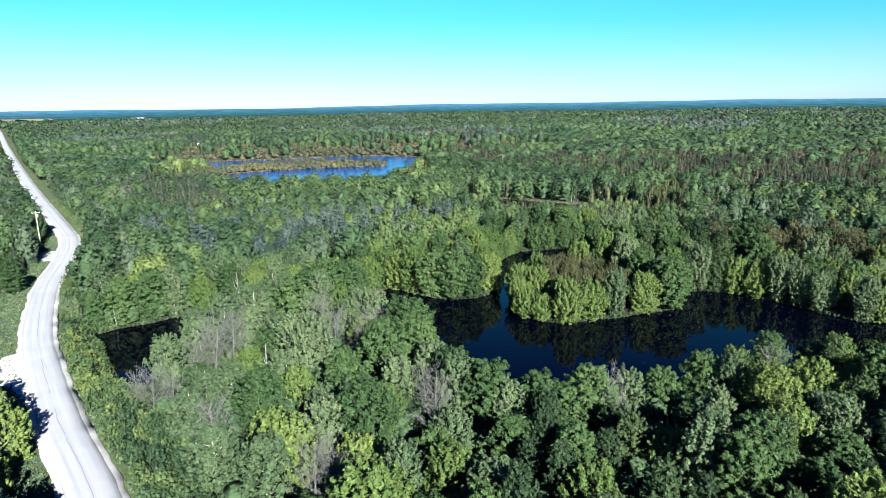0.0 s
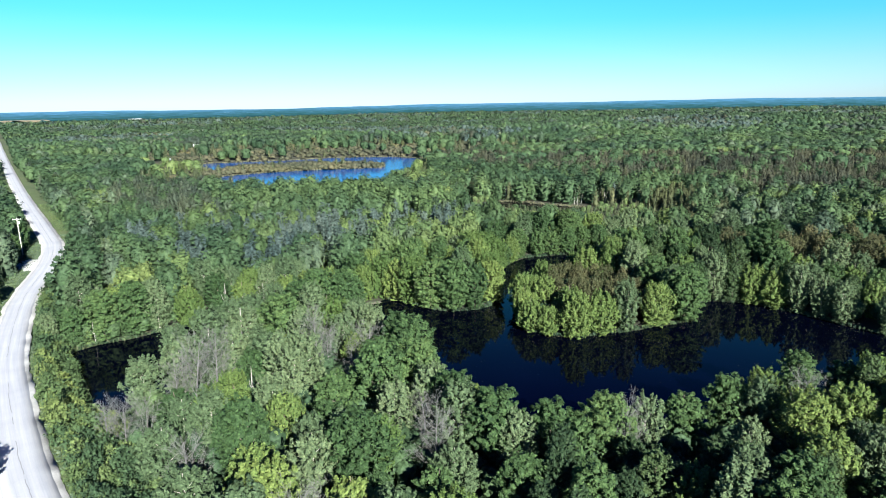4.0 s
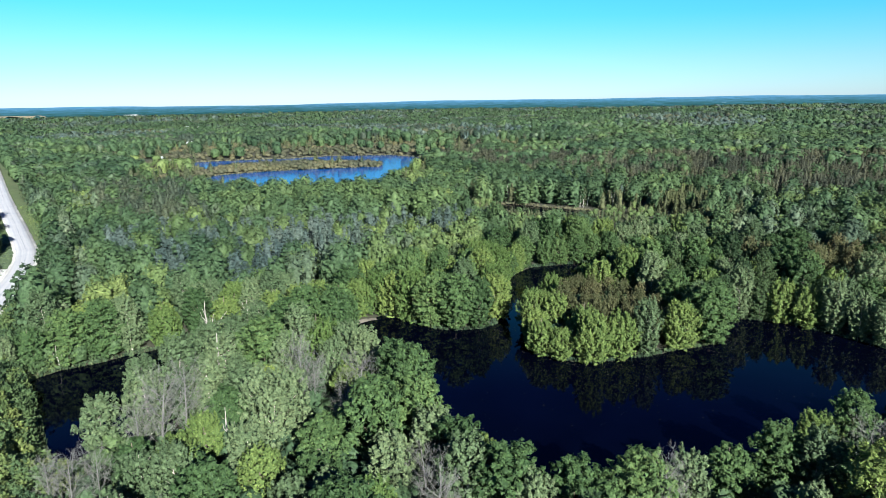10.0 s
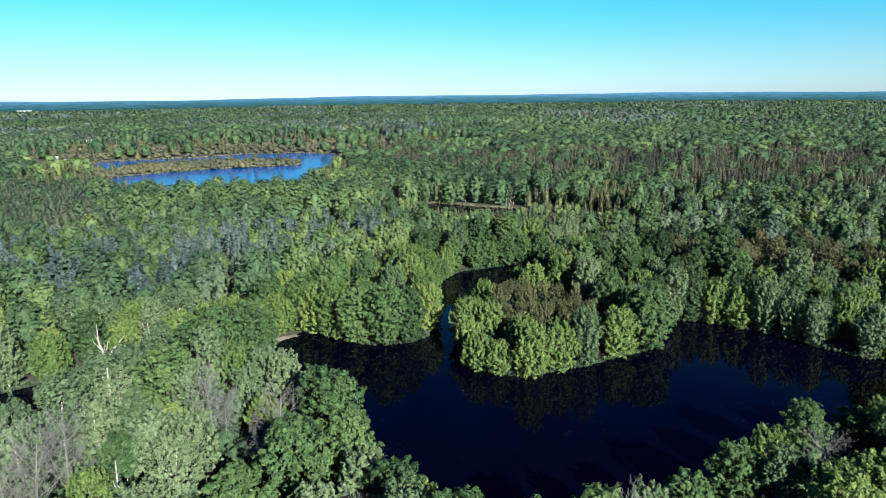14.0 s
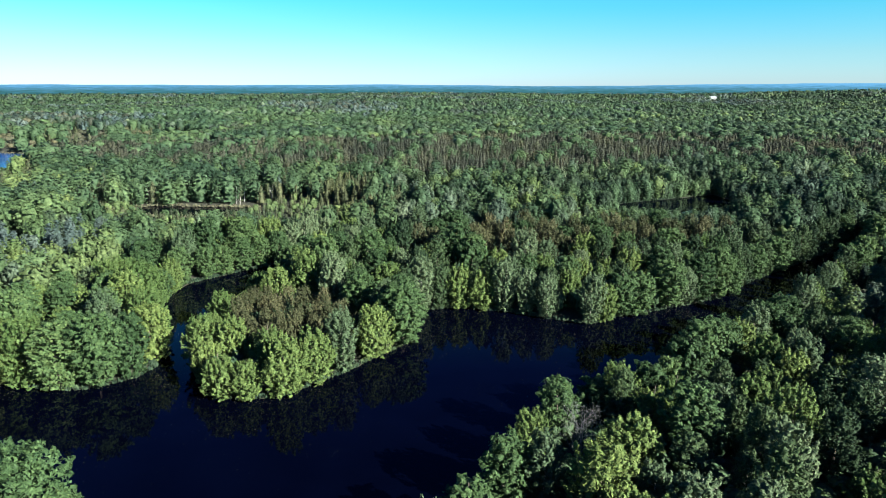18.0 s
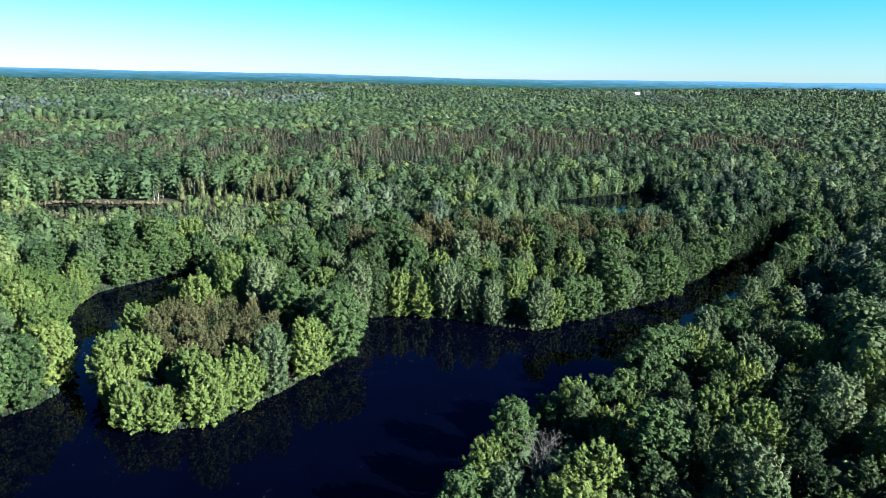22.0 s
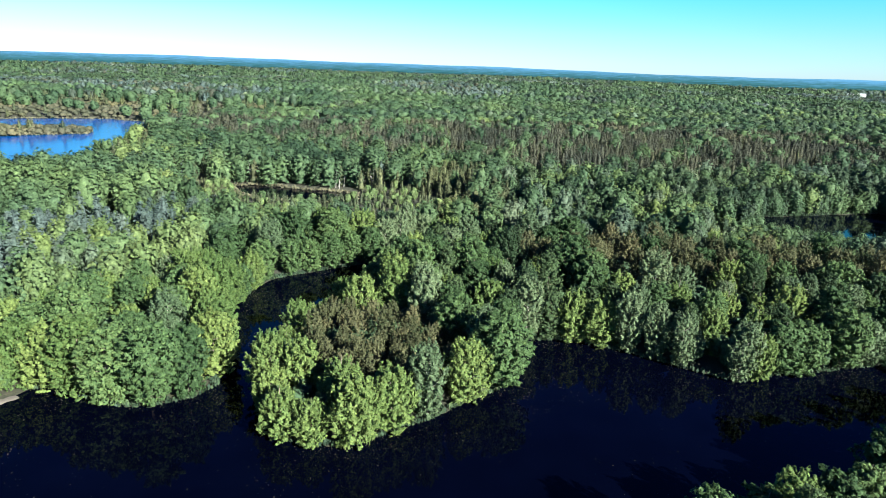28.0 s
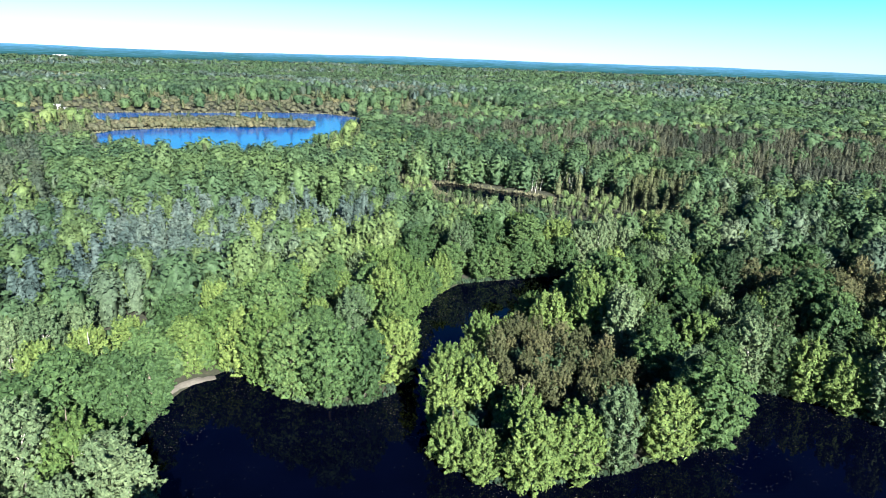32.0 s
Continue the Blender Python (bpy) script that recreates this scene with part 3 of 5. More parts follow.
# ---- trees: prototypes ----
def crowns(kind, seed, rows, tufts, per, leaf, **more):
    return [(quad_mesh(kind + "_crown", *broadleaf(seed + i, h, rad, tufts, per, leaf, low, **more), LEAF[kind]), h) for i, (h, rad, low) in enumerate(rows)]


CROWNS = {
    "maple": crowns("maple", 10, [(12.5, 4.6, 0.05), (13.5, 4.2, 0.06), (11, 4.7, 0.04), (14, 4.8, 0.08), (10.5, 3.9, 0.05)], 112, 58, 0.42, lift=0.4, long=0.34, thick=0.62, flat=0.68, lobes=13),
    "poplar": crowns("poplar", 20, [(12, 3.4, 0.05), (13.5, 3.6, 0.06), (11, 3.7, 0.04), (12.5, 3.2, 0.04)], 112, 48, 0.34, lift=0.8, long=0.38, thick=0.46, lobes=12),
    "willow": crowns("willow", 30, [(11.5, 4.4, 0.02), (12.5, 4.7, 0.02), (10, 4.2, 0.02), (9, 3.8, 0.02)], 124, 56, 0.37, lift=0.95, long=0.38, thick=0.36, waist=0.38, lobes=13),
    "cedar": crowns("cedar", 40, [(11, 2.8, 0.02), (12.5, 3.0, 0.02), (10, 2.9, 0.02)], 120, 40, 0.30, waist=0.16, lift=0.55, long=0.44, thick=0.36, lobes=13),
    "shrub": crowns("shrub", 80, [(8.4, 2.2, 0.0), (7.6, 2.0, 0.0), (9.0, 2.2, 0.0)], 70, 38, 0.24, lift=1.2, long=0.34, thick=0.45, waist=0.3),
    "spruce": [(quad_mesh("spruce_crown", *conifer(50 + i, h, rad, 22, 10, 0.05, sprays=5), LEAF["spruce"]), h)
               for i, (h, rad) in enumerate([(12, 2.6), (11, 2.3), (13, 2.5)])],
    "pine": [(quad_mesh("pine_crown", *conifer(60 + i, h, rad, 16, 10, 0.28, 0.6, 0.45, 6), LEAF["pine"]), h)
             for i, (h, rad) in enumerate([(15, 3.6), (16, 3.9)])],
    "tamarack": [(quad_mesh("tamarack_crown", *conifer(70 + i, h, rad, 18, 8, 0.06, 0.8, 0.3, 4), LEAF["tamarack"]), h)
                 for i, (h, rad) in enumerate([(9, 1.8), (10, 1.7)])],
}
TRUNKS = {
    "poplar": quad_mesh("poplar_trunk", *trunk_quads(7, 10, 0.14, 5), PALE_BARK),
    "cedar": quad_mesh("cedar_trunk", *trunk_quads(8, 9, 0.16, 2, 0.1), BARK),
    "maple": quad_mesh("maple_trunk", *trunk_quads(1, 10, 0.22, 6), BARK),
    "willow": quad_mesh("willow_trunk", *trunk_quads(2, 9, 0.16, 5), BARK),
    "spruce": quad_mesh("spruce_trunk", *trunk_quads(3, 11, 0.15, 0, 0.05), BARK),
    "pine": quad_mesh("pine_trunk", *trunk_quads(4, 14, 0.2, 3, 0.1), BARK),
    "tamarack": quad_mesh("tamarack_trunk", *trunk_quads(5, 8, 0.1, 0, 0.05), BARK),
    "shrub": quad_mesh("shrub_stem", *trunk_quads(6, 3.2, 0.07, 4), BARK),
}
BARE_TRUNKS = [quad_mesh("bare_trunk", *trunk_quads(90 + i, h, 0.14, 2), GREY_WOOD) for i, h in enumerate((12, 13, 11))]
BARE_LIMBS = [quad_mesh("bare_crown", *bare_crown(95 + i, h, s, 22, 10), GREY_WOOD) for i, (h, s) in enumerate(((12, 4.4), (13, 4.0), (11, 3.8)))]
LABELS = {
    "poplar": ("poplar_tree", "grey-green poplar with pale bark and loose crown", "tree"),
    "cedar": ("cedar_tree", "dark green cedar with a dense pointed crown", "tree"),
    "maple": ("maple_tree", "full green broadleaf tree with a rounded crown", "tree"),
    "willow": ("waterside_tree", "sunlit yellow-green tree leafy down to the waterline", "tree"),
    "spruce": ("spruce_tree", "blue-green spruce with drooping boughs", "tree"),
    "pine": ("pine_tree", "tall dark pine with ragged boughs", "tree"),
    "tamarack": ("tamarack_tree", "slim olive-brown tamarack on boggy ground", "tree"),
    "shrub": ("shrub", "rust-brown bog shrub among taller trees", "shrub"),
}
PLACED = []
GAPS = {"maple": 5.0, "willow": 4.7, "poplar": 4.2, "cedar": 3.7, "shrub": 2.6, "pine": 4.5, "spruce": 3.6, "tamarack": 3.0}


def plant(kind, x, y, size=1.0, label=""):
    """One tree: an Empty at its foot with trunk and crown."""
    z = float(land(np.array([x]), np.array([y]))[0])
    name, text, category = LABELS[kind]
    root = new(name)
    crown, h = CROWNS[kind][int(rng.integers(len(CROWNS[kind])))]
    part("trunk", TRUNKS[kind], root)
    part("crown", crown, root)
    wide = size * rng.uniform(0.92, 1.15)
    root.matrix_basis = Matrix.LocRotScale((x, y, max(z, 0) - 0.05), Euler((rng.uniform(-.05, .05), rng.uniform(-.05, .05), rng.uniform(0, 6.28))), (wide, wide, size))
    tagged(root, label or text, category, "trees round the pond" if category == "tree" else "bog shrubs", "thing")
    PLACED.append((x, y))
    return root


def plant_bare(x, y, size=1.0):
    i = int(rng.integers(3))
    root = new("bare_tree")
    part("trunk", BARE_TRUNKS[i], root)
    part("crown", BARE_LIMBS[i], root, "fine bare grey twigs")
    z = float(land(np.array([x]), np.array([y]))[0])
    root.matrix_basis = Matrix.LocRotScale((x, y, max(z, 0) - 0.05), Euler((rng.uniform(-.08, .08), rng.uniform(-.08, .08), rng.uniform(0, 6.28))), (size, size, size))
    tagged(root, "leafless grey tree with fine upswept twigs", "tree", "bare trees", "thing")
    PLACED.append((x, y))


# ---- where each kind grows ----
CONIFER_BELT = [(-100, 232), (-66, 182), (-42, 184), (-22, 205), (12, 226), (32, 250), (24, 264), (-10, 262), (-40, 258), (-66, 252), (-92, 262)]
PINE_STAND = [(-160, 350), (-151, 405), (-97, 365), (-80, 290), (-68, 250), (-100, 258), (-125, 286)]
MAPLE_HILL = [(-110, 345), (-92, 300), (-66, 262), (-30, 262), (0, 266), (18, 280), (-5, 345)]
STRIP_OPEN = [(12, 335), (22, 292), (40, 258), (78, 250), (112, 262), (104, 300), (82, 300), (60, 308), (45, 328)]
STRIP_FRONT = [(22, 292), (26, 262), (38, 234), (84, 234), (114, 262), (78, 250), (40, 258)]
BACK_FRONT = [(184, 206), (182, 190), (196, 172), (216, 168), (205, 152), (180, 150), (155, 165), (150, 185), (165, 200)]
THIN_BAND = [(20, 470), (60, 420), (100, 380), (138, 335), (162, 300), (210, 280), (295, 268), (384, 222), (430, 200), (545, 250), (470, 370), (358, 455), (225, 482), (122, 525), (30, 580)]
OLIVE_CONES = [(58, 258), (82, 240), (104, 228), (122, 244), (140, 278), (147, 314), (128, 314), (104, 294), (84, 274)]
NORTH_BRIGHT = [(-24, 166), (20, 160), (24, 190), (45, 212), (72, 220), (62, 248), (20, 236), (-20, 206)]
PULL_OFF = [(-60, 92), (-79, 122), (-93, 119), (-89, 100), (-72, 89)]
VERGE = [(-79, 122), (-90, 150), (-104, 186), (-120, 188), (-113, 165), (-99, 135), (-93, 119)]
RIGHT_DARK = [(66, 150), (100, 132), (230, 132), (330, 200), (330, 330), (170, 300), (116, 262), (80, 245), (84, 215), (62, 196)]
BACK_OPEN = [(195, 208), (197, 196), (205, 183), (226, 179), (216, 168), (196, 172), (182, 190), (184, 206)]
BROWN_ISLE = [(34, 164), (34, 150), (39, 143), (48, 142.5), (56, 146), (55, 158), (51, 170), (46, 176), (40, 173)]
BROWN_GROVE = [(92, 190), (96, 176), (108, 168), (121, 156), (138, 155), (158, 146), (173, 144), (174, 152), (158, 158), (144, 170), (119, 191)]
NEAR_RIGHT = [(8, 30), (8, 84), (30, 88), (62, 96), (124, 102), (160, 112), (320, 120), (320, 20)]
LEFT_BANK = [(-110, 60), (12, 60), (12, 97), (-4, 130), (-16, 160), (-4, 175), (14, 205), (-20, 205), (-60, 178), (-110, 190)]
BOG = [(16, 290), (24, 268), (62, 258), (116, 275), (170, 300), (260, 330), (420, 410), (330, 480), (204, 520), (93, 540), (20, 520), (8, 430), (10, 345)]
SHORE_LIME = [(18, 196), (14, 170), (-2, 170), (0, 156), (20, 156), (24, 140), (35, 132), (66, 138), (70, 160), (52, 186), (36, 190)]


def kinds_at(x, y):
    """The mix of kinds on a spot, as an array of names."""
    r = np.random.default_rng(11)
    u = r.uniform(size=x.shape)
    patch = np.sin(x * 0.021 + 1.3) * np.sin(y * 0.017 + 0.4) + 0.6 * np.sin(x * 0.052 - y * 0.043)
    k = np.where(u < 0.60, "maple", np.where(u < 0.84, "cedar", np.where(u < 0.93, "pine", "poplar"))).astype(object)
    far_con = (patch > 0.75) & (y > 330)
    k = np.where(y < 330, np.where(u < 0.62, "maple", np.where(u < 0.84, "poplar", np.where(u < 0.94, "willow", "cedar"))), k)
    k = np.where(inside(LEFT_BANK, x, y), np.where(u < 0.30, "poplar", np.where(u < 0.64, "maple", "willow")), k)
    k = np.where(inside(NEAR_RIGHT, x, y), np.where(u < np.where(x > 40, 0.2, 0.5), "cedar", np.where(u < np.where(x > 40, 0.40, 0.66), "maple", np.where(u < np.where(x > 40, 0.78, 0.82), "willow", "poplar"))), k)
    k = np.where(far_con, np.where(u < 0.5, "pine", np.where(u < 0.75, "tamarack", "maple")), k)
    k = np.where(inside(PINE_STAND, x, y), np.where(u < 0.85, "pine", "maple"), k)
    k = np.where(inside(MAPLE_HILL, x, y), np.where(u < 0.96, "maple", "willow"), k)
    k = np.where(inside(CONIFER_BELT, x, y), np.where(u < 0.86, "spruce", np.where(u < 0.95, "willow", "maple")), k)
    k = np.where(inside(BOG, x, y), np.where(u < 0.42, "tamarack", np.where(u < 0.82, "maple", np.where(u < 0.9, "spruce", "willow"))), k)
    k = np.where(inside(OLIVE_CONES, x, y), np.where(u < 0.92, "tamarack", "maple"), k)
    k = np.where(inside(RIGHT_DARK, x, y) & ~inside(OLIVE_CONES, x, y), np.where(u < np.where(x > 185, 0.6, 0.2), "cedar", np.where(u < np.where(x > 185, 0.86, 0.52), "maple", np.where(u < np.where(x > 185, 0.93, 0.74), "poplar", "willow"))), k)
    k = np.where((x > 165) & (y < 560) & ~inside(NEAR_RIGHT, x, y) & ~inside(BOG, x, y) & ~inside(RIGHT_DARK, x, y), np.where(u < 0.28, "maple", np.where(u < 0.88, "cedar", np.where(u < 0.92, "poplar", "willow"))), k)
    k = np.where(inside(THIN_BAND, x, y), np.where(u < 0.9, "larch", np.where(u < 0.95, "maple", "tamarack")), k)
    k = np.where(inside(NORTH_BRIGHT, x, y), np.where(u < 0.42, "willow", np.where(u < 0.86, "maple", "poplar")), k)
    k = np.where(inside(SHORE_LIME, x, y), np.where(u < 0.66, "willow", np.where(u < 0.93, "maple", "poplar")), k)
    k = np.where(inside(BROWN_GROVE, x, y), np.where(u < 0.85, "shrub", "maple"), k)
    k = np.where(inside(BROWN_ISLE, x, y), "shrub", k)
    stand = np.sin(x * 0.0167 + 2.1 * np.sin(y * 0.0061)) + np.sin(y * 0.0113 + 1.7 * np.sin(x * 0.0073) + 0.6) + 0.7 * (u - 0.5)
    far_mix = np.where(stand > 0.75, np.where(u < 0.8, "cedar", "maple"), np.where(stand < -0.85, np.where(u < 0.55, "spruce", np.where(u < 0.85, "cedar", "larch")), np.where(u < 0.66, "maple", np.where(u < 0.92, "cedar", "poplar"))))
    k = np.where((y > 620) & ~far_con, far_mix, k)
    reedy = line_distance(LAKE, x, y, True) < np.where(y > 580, 140, 42)
    k = np.where(reedy & (y > 560), np.where(u < 0.12, "tamarack", np.where(u < 0.2, "maple", "shrub")), k)
    k = np.where(reedy & (y <= 560) & (x < 14), np.where(u < 0.3, "tamarack", np.where(u < 0.45, "willow", "shrub")), k)
    k = np.where(inside(ISLE, x, y), np.where(u < 0.12, "tamarack", "shrub"), k)
    k = np.where((y > 372) & (y < 400) & (x > -150) & (x < 0), "shrub", k)
    return k


def scatter(lo, hi, step, seed):
    r = np.random.default_rng(seed)
    X, Y = np.meshgrid(np.arange(lo[0], hi[0], float(step)), np.arange(lo[1], hi[1], step * 0.9))
    X[1::2] += step / 2
    x = (X + r.uniform(-0.36, 0.36, X.shape) * step).ravel()
    y = (Y + r.uniform(-0.36, 0.36, X.shape) * step).ravel()
    return x, y


CLEARINGS = [(-246, 762, 26), (-222, 600, 22), (-375, 1168, 42), (-912, 2215, 70), (1424, 962, 60), (1345, 912, 45), (1270, 866, 40), (-820, 1870, 50)]


def open_ground(x, y, shore=1.0, road=8.5):
    ok = (wetness(x, y) < -shore) & ~inside(STRIP_OPEN, x, y) & ~inside(STRIP_FRONT, x, y) & ~inside(BACK_FRONT, x, y) & ~inside(BACK_OPEN, x, y) & ~inside(PULL_OFF, x, y) & ~inside(VERGE, x, y)
    for cx, cy, cr in CLEARINGS:
        ok &= np.hypot(x - cx, y - cy) > cr
    right = (x > -40 - (y - 70) * 0.62) & (y > 50) & (y < 150)
    return ok & (line_distance(ROADLINE[::2], x, y) > np.where(right, road + 4.5, road))


def apart_enough(x, y, gap):
    return all((x - a) ** 2 + (y - c) ** 2 > gap * gap for a, c in PLACED)


# leafless trees, where they stand out of the green
for bx, by, bs in ((-35.5, 105.5, 1.2), (-33.0, 108.5, 1.05), (-37.5, 103.5, 0.85), (-40.2, 91.3, 0.74), (-37.9, 93.2, 0.72), (-42.2, 90.2, 0.58), (-17.4, 119.5, 1.1), (-15.4, 117, 0.85), (-8.2, 115.5, 1.0),
                   (-10.5, 108, 0.8), (-27, 78, 0.9), (-12, 65, 0.95), (-9, 66, 0.8), (2.5, 83, 0.95), (28.5, 85, 0.85), (58, 93, 0.85), (3.6, 100.5, 0.75), (1.5, 93, 0.8)):
    plant_bare(bx, by, bs)

# single trees that stand out on the banks
for kind, px, py, size in (("poplar", -42.2, 118, 1.1), ("poplar", -44.4, 108.5, 0.95), ("poplar", -38.5, 121.5, 1.12), ("poplar", -39.5, 112.5, 1.05), ("poplar", -38, 127, 1.1), ("poplar", -35.8, 132.5, 1.12), ("poplar", -33.6, 139, 1.12),
                           ("poplar", -30.5, 146, 1.05), ("willow", -27.5, 152.5, 1.0), ("poplar", -32.5, 128, 1.05), ("maple", -29, 136, 1.05), ("maple", -25, 144, 1.0), ("maple", 0.4, 104.5, 1.0), ("poplar", 2.2, 98.8, 1.02), ("maple", 5.6, 95.4, 0.98), ("willow", 8.3, 92.2, 0.95), ("maple", 10.8, 87.4, 0.98), ("poplar", 6.2, 89.5, 1.0),
                           ("willow", -12.8, 169.2, 0.8), ("maple", -17.0, 164.8, 0.9), ("willow", -8.6, 171.4, 0.9), ("willow", -16.2, 137.2, 1.12), ("willow", -18.6, 141.5, 1.1), ("maple", -73, 142.5, 0.8), ("maple", -68.5, 146, 0.9), ("maple", -63, 149, 0.95), ("poplar", -76, 138.5, 0.6)):
    plant(kind, px, py, size)

# a close row along the shores, leaning its leaves over the water
for poly in (POND, SIDE_POND):
    shore = curve_through(poly + poly[:1], 4.6)
    d = np.gradient(shore, axis=0)
    d = d / np.linalg.norm(d, axis=1, keepdims=True)
    ways = np.stack([-d[:, 1], d[:, 0]], -1)
    for side in (1, -1):
        q = shore + ways * side * 0.9
        keep = (wetness(q[:, 0], q[:, 1]) < -0.45) & (line_distance(ROADLINE[::2], q[:, 0], q[:, 1]) > 8)
        keep &= (q[:, 0] < 230) & ~((q[:, 0] > -15.5) & (q[:, 0] < -7) & (q[:, 1] > 158) & (q[:, 1] < 169.5))
        if poly is SIDE_POND:
            keep &= q[:, 1] > 137.5 + (q[:, 0] + 73) * 0.35
        q = q[keep]
        for kind, (px, py) in zip(kinds_at(q[:, 0], q[:, 1]), q):
            if apart_enough(px, py, 0.92 * GAPS[kind]):
                kind = "willow" if kind == "shrub" else kind
                plant(kind, px, py, rng.uniform(0.86, 1.08) * (0.95 if -52 < px < -24 and py < 128 else 0.95 if 13 < px < 45 and py < 104 else 0.86 if 13 < px < 70 and py < 104 else 0.76 if 70 <= px < 88 and py < 104 else 0.9 if 88 <= px < 108 and py < 104 else 0.76 if 27 < px < 60 and py > 160 and py > 132 + px else 0.82 if 24 < px < 34 and 137 < py < 166 else 1))

# trees that the camera passes nearest
NEAR = [(-62, 96), (-50, 66), (-25, 50), (40, 46), (112, 72), (138, 98), (176, 114), (182, 152), (150, 178), (112, 196), (84, 226), (62, 240), (22, 214), (-16, 180), (-52, 170), (-80, 150)]
x, y = scatter((-95, 40), (190, 245), 4.8, 21)
ok = inside(NEAR, x, y) & open_ground(x, y, 3.0) & (line_distance(SIDE_POND, x, y, True) > 3.4)
x, y = x[ok], y[ok]
for kind, px, py, wet in zip(kinds_at(x, y), x, y, wetness(x, y)):
    if apart_enough(px, py, GAPS[kind]):
        plant(kind, px, py, rng.uniform(0.74, 1.12) * (0.95 if -52 < px < -22 and 88 < py < 126 else 0.97 if 13 < px < 45 and py < 104 else 0.87 if px > 13 and wet > -13 and py < 104 else 0.94 if py < 104 and px > 8 else 1.38 if kind == "shrub" and px > 70 else 1))
x, y = scatter((30, 140), (60, 180), 3.0, 22)
ok = inside(BROWN_ISLE, x, y)
for px, py in zip(x[ok], y[ok]):
    if apart_enough(px, py, 2.4):
        plant("shrub", px, py, rng.uniform(0.85, 1.15))
NEARPOLY = NEAR

# woods further off, in one mesh a kind
def low_trees(seed, sizes, leaf, tufts=88, per=15, **more):
    return [broadleaf(seed + i, h, rad, tufts, per, leaf, 0.04, lobes=11, **{"dome": 0.9, "stir": 0.28, "ragged": 0.3, "inner": 0.0, "solid": 0.5, "slim": 0.72, **more}) for i, (h, rad) in enumerate(sizes)]


def far_trees(seed, sizes, leaf, tufts=42, per=3, **more):
    return [broadleaf(seed + i, h, rad, tufts, per, leaf, 0.2, lobes=8, core=0.75, slim=0.85, inner=0.0, **{"dome": 1.2, "stir": 0.22, "ragged": 0.28, "solid": 0.68, "sides": 7, **more}) for i, (h, rad) in enumerate(sizes)]


LOW = {
    "maple": low_trees(110, [(12.8, 4.4), (13.8, 4.2), (11.5, 4.5), (13, 3.9)], 0.74, lift=0.4, long=0.34, thick=0.66, flat=0.68),
    "poplar": low_trees(120, [(12.4, 3.5), (13.2, 3.4), (11, 3.6)], 0.64, lift=0.8, long=0.38, thick=0.5),
    "willow": low_trees(130, [(12, 4.2), (10.4, 4.0)], 0.68, lift=0.95, long=0.36, thick=0.42),
    "cedar": low_trees(140, [(11, 3.2), (12, 3.3)], 0.58, lift=0.55, long=0.45, thick=0.4, waist=0.18),
    "shrub": low_trees(180, [(9.6, 2.5), (8.6, 2.3)], 0.5, 44, 12, lift=1.2, waist=0.3),
    "spruce": low_trees(150, [(10.4, 3.3), (9.6, 3.0), (9.0, 3.2)], 0.54, 64, 10, solid=0.42, dome=0.5, cone=0.7, lift=0.05, long=0.42, thick=0.36, flat=0.7),
    "pine": low_trees(160, [(13, 3.9), (12, 3.7)], 0.6, 60, 10, solid=0.42, dome=0.5, cone=0.55, lift=0.2, long=0.5, thick=0.4, flat=0.55),
    "tamarack": low_trees(170, [(8.5, 2.4), (9.6, 2.4)], 0.5, 46, 9, solid=0.42, dome=0.5, cone=0.75, lift=0.3, long=0.45, thick=0.4),
    "larch": low_trees(190, [(9.8, 2.3), (10.8, 2.4)], 0.5, 46, 9, solid=0.42, dome=0.5, cone=0.7, lift=0.2, long=0.45, thick=0.4),
}
FAR = {
    "maple": far_trees(210, [(12, 5.2), (13, 5.1), (11.4, 5.4), (12.6, 5.6)], 1.3, lift=0.45, thick=0.75, flat=0.75, waist=0.55),
    "poplar": far_trees(220, [(12, 4.4), (13, 4.2)], 1.1, lift=0.8, waist=0.5),
    "willow": far_trees(230, [(11.5, 4.7), (11, 4.6)], 1.15, lift=0.8, thick=0.5, waist=0.5),
    "cedar": far_trees(240, [(11, 3.8), (12.5, 3.9)], 1.0, 38, 3, waist=0.3),
    "shrub": far_trees(280, [(4.0, 3.2), (3.4, 3.0)], 0.8, 10, 3, lift=1.0),
    "spruce": far_trees(250, [(11, 3.7), (10, 3.4)], 0.8, 32, 3, solid=0.42, dome=0.5, cone=0.7, lift=0.05, flat=0.7),
    "pine": far_trees(260, [(11.5, 3.9), (10.5, 3.7)], 1.0, 38, 3, solid=0.42, dome=0.5, cone=0.6, lift=0.2),
    "tamarack": far_trees(270, [(8.5, 2.7), (9.6, 2.7)], 0.75, 30, 3, solid=0.42, dome=0.5, cone=0.75, lift=0.3),
    "larch": far_trees(290, [(9.8, 2.6), (10.8, 2.6)], 0.72, 30, 3, solid=0.42, dome=0.5, cone=0.7, lift=0.2),
}
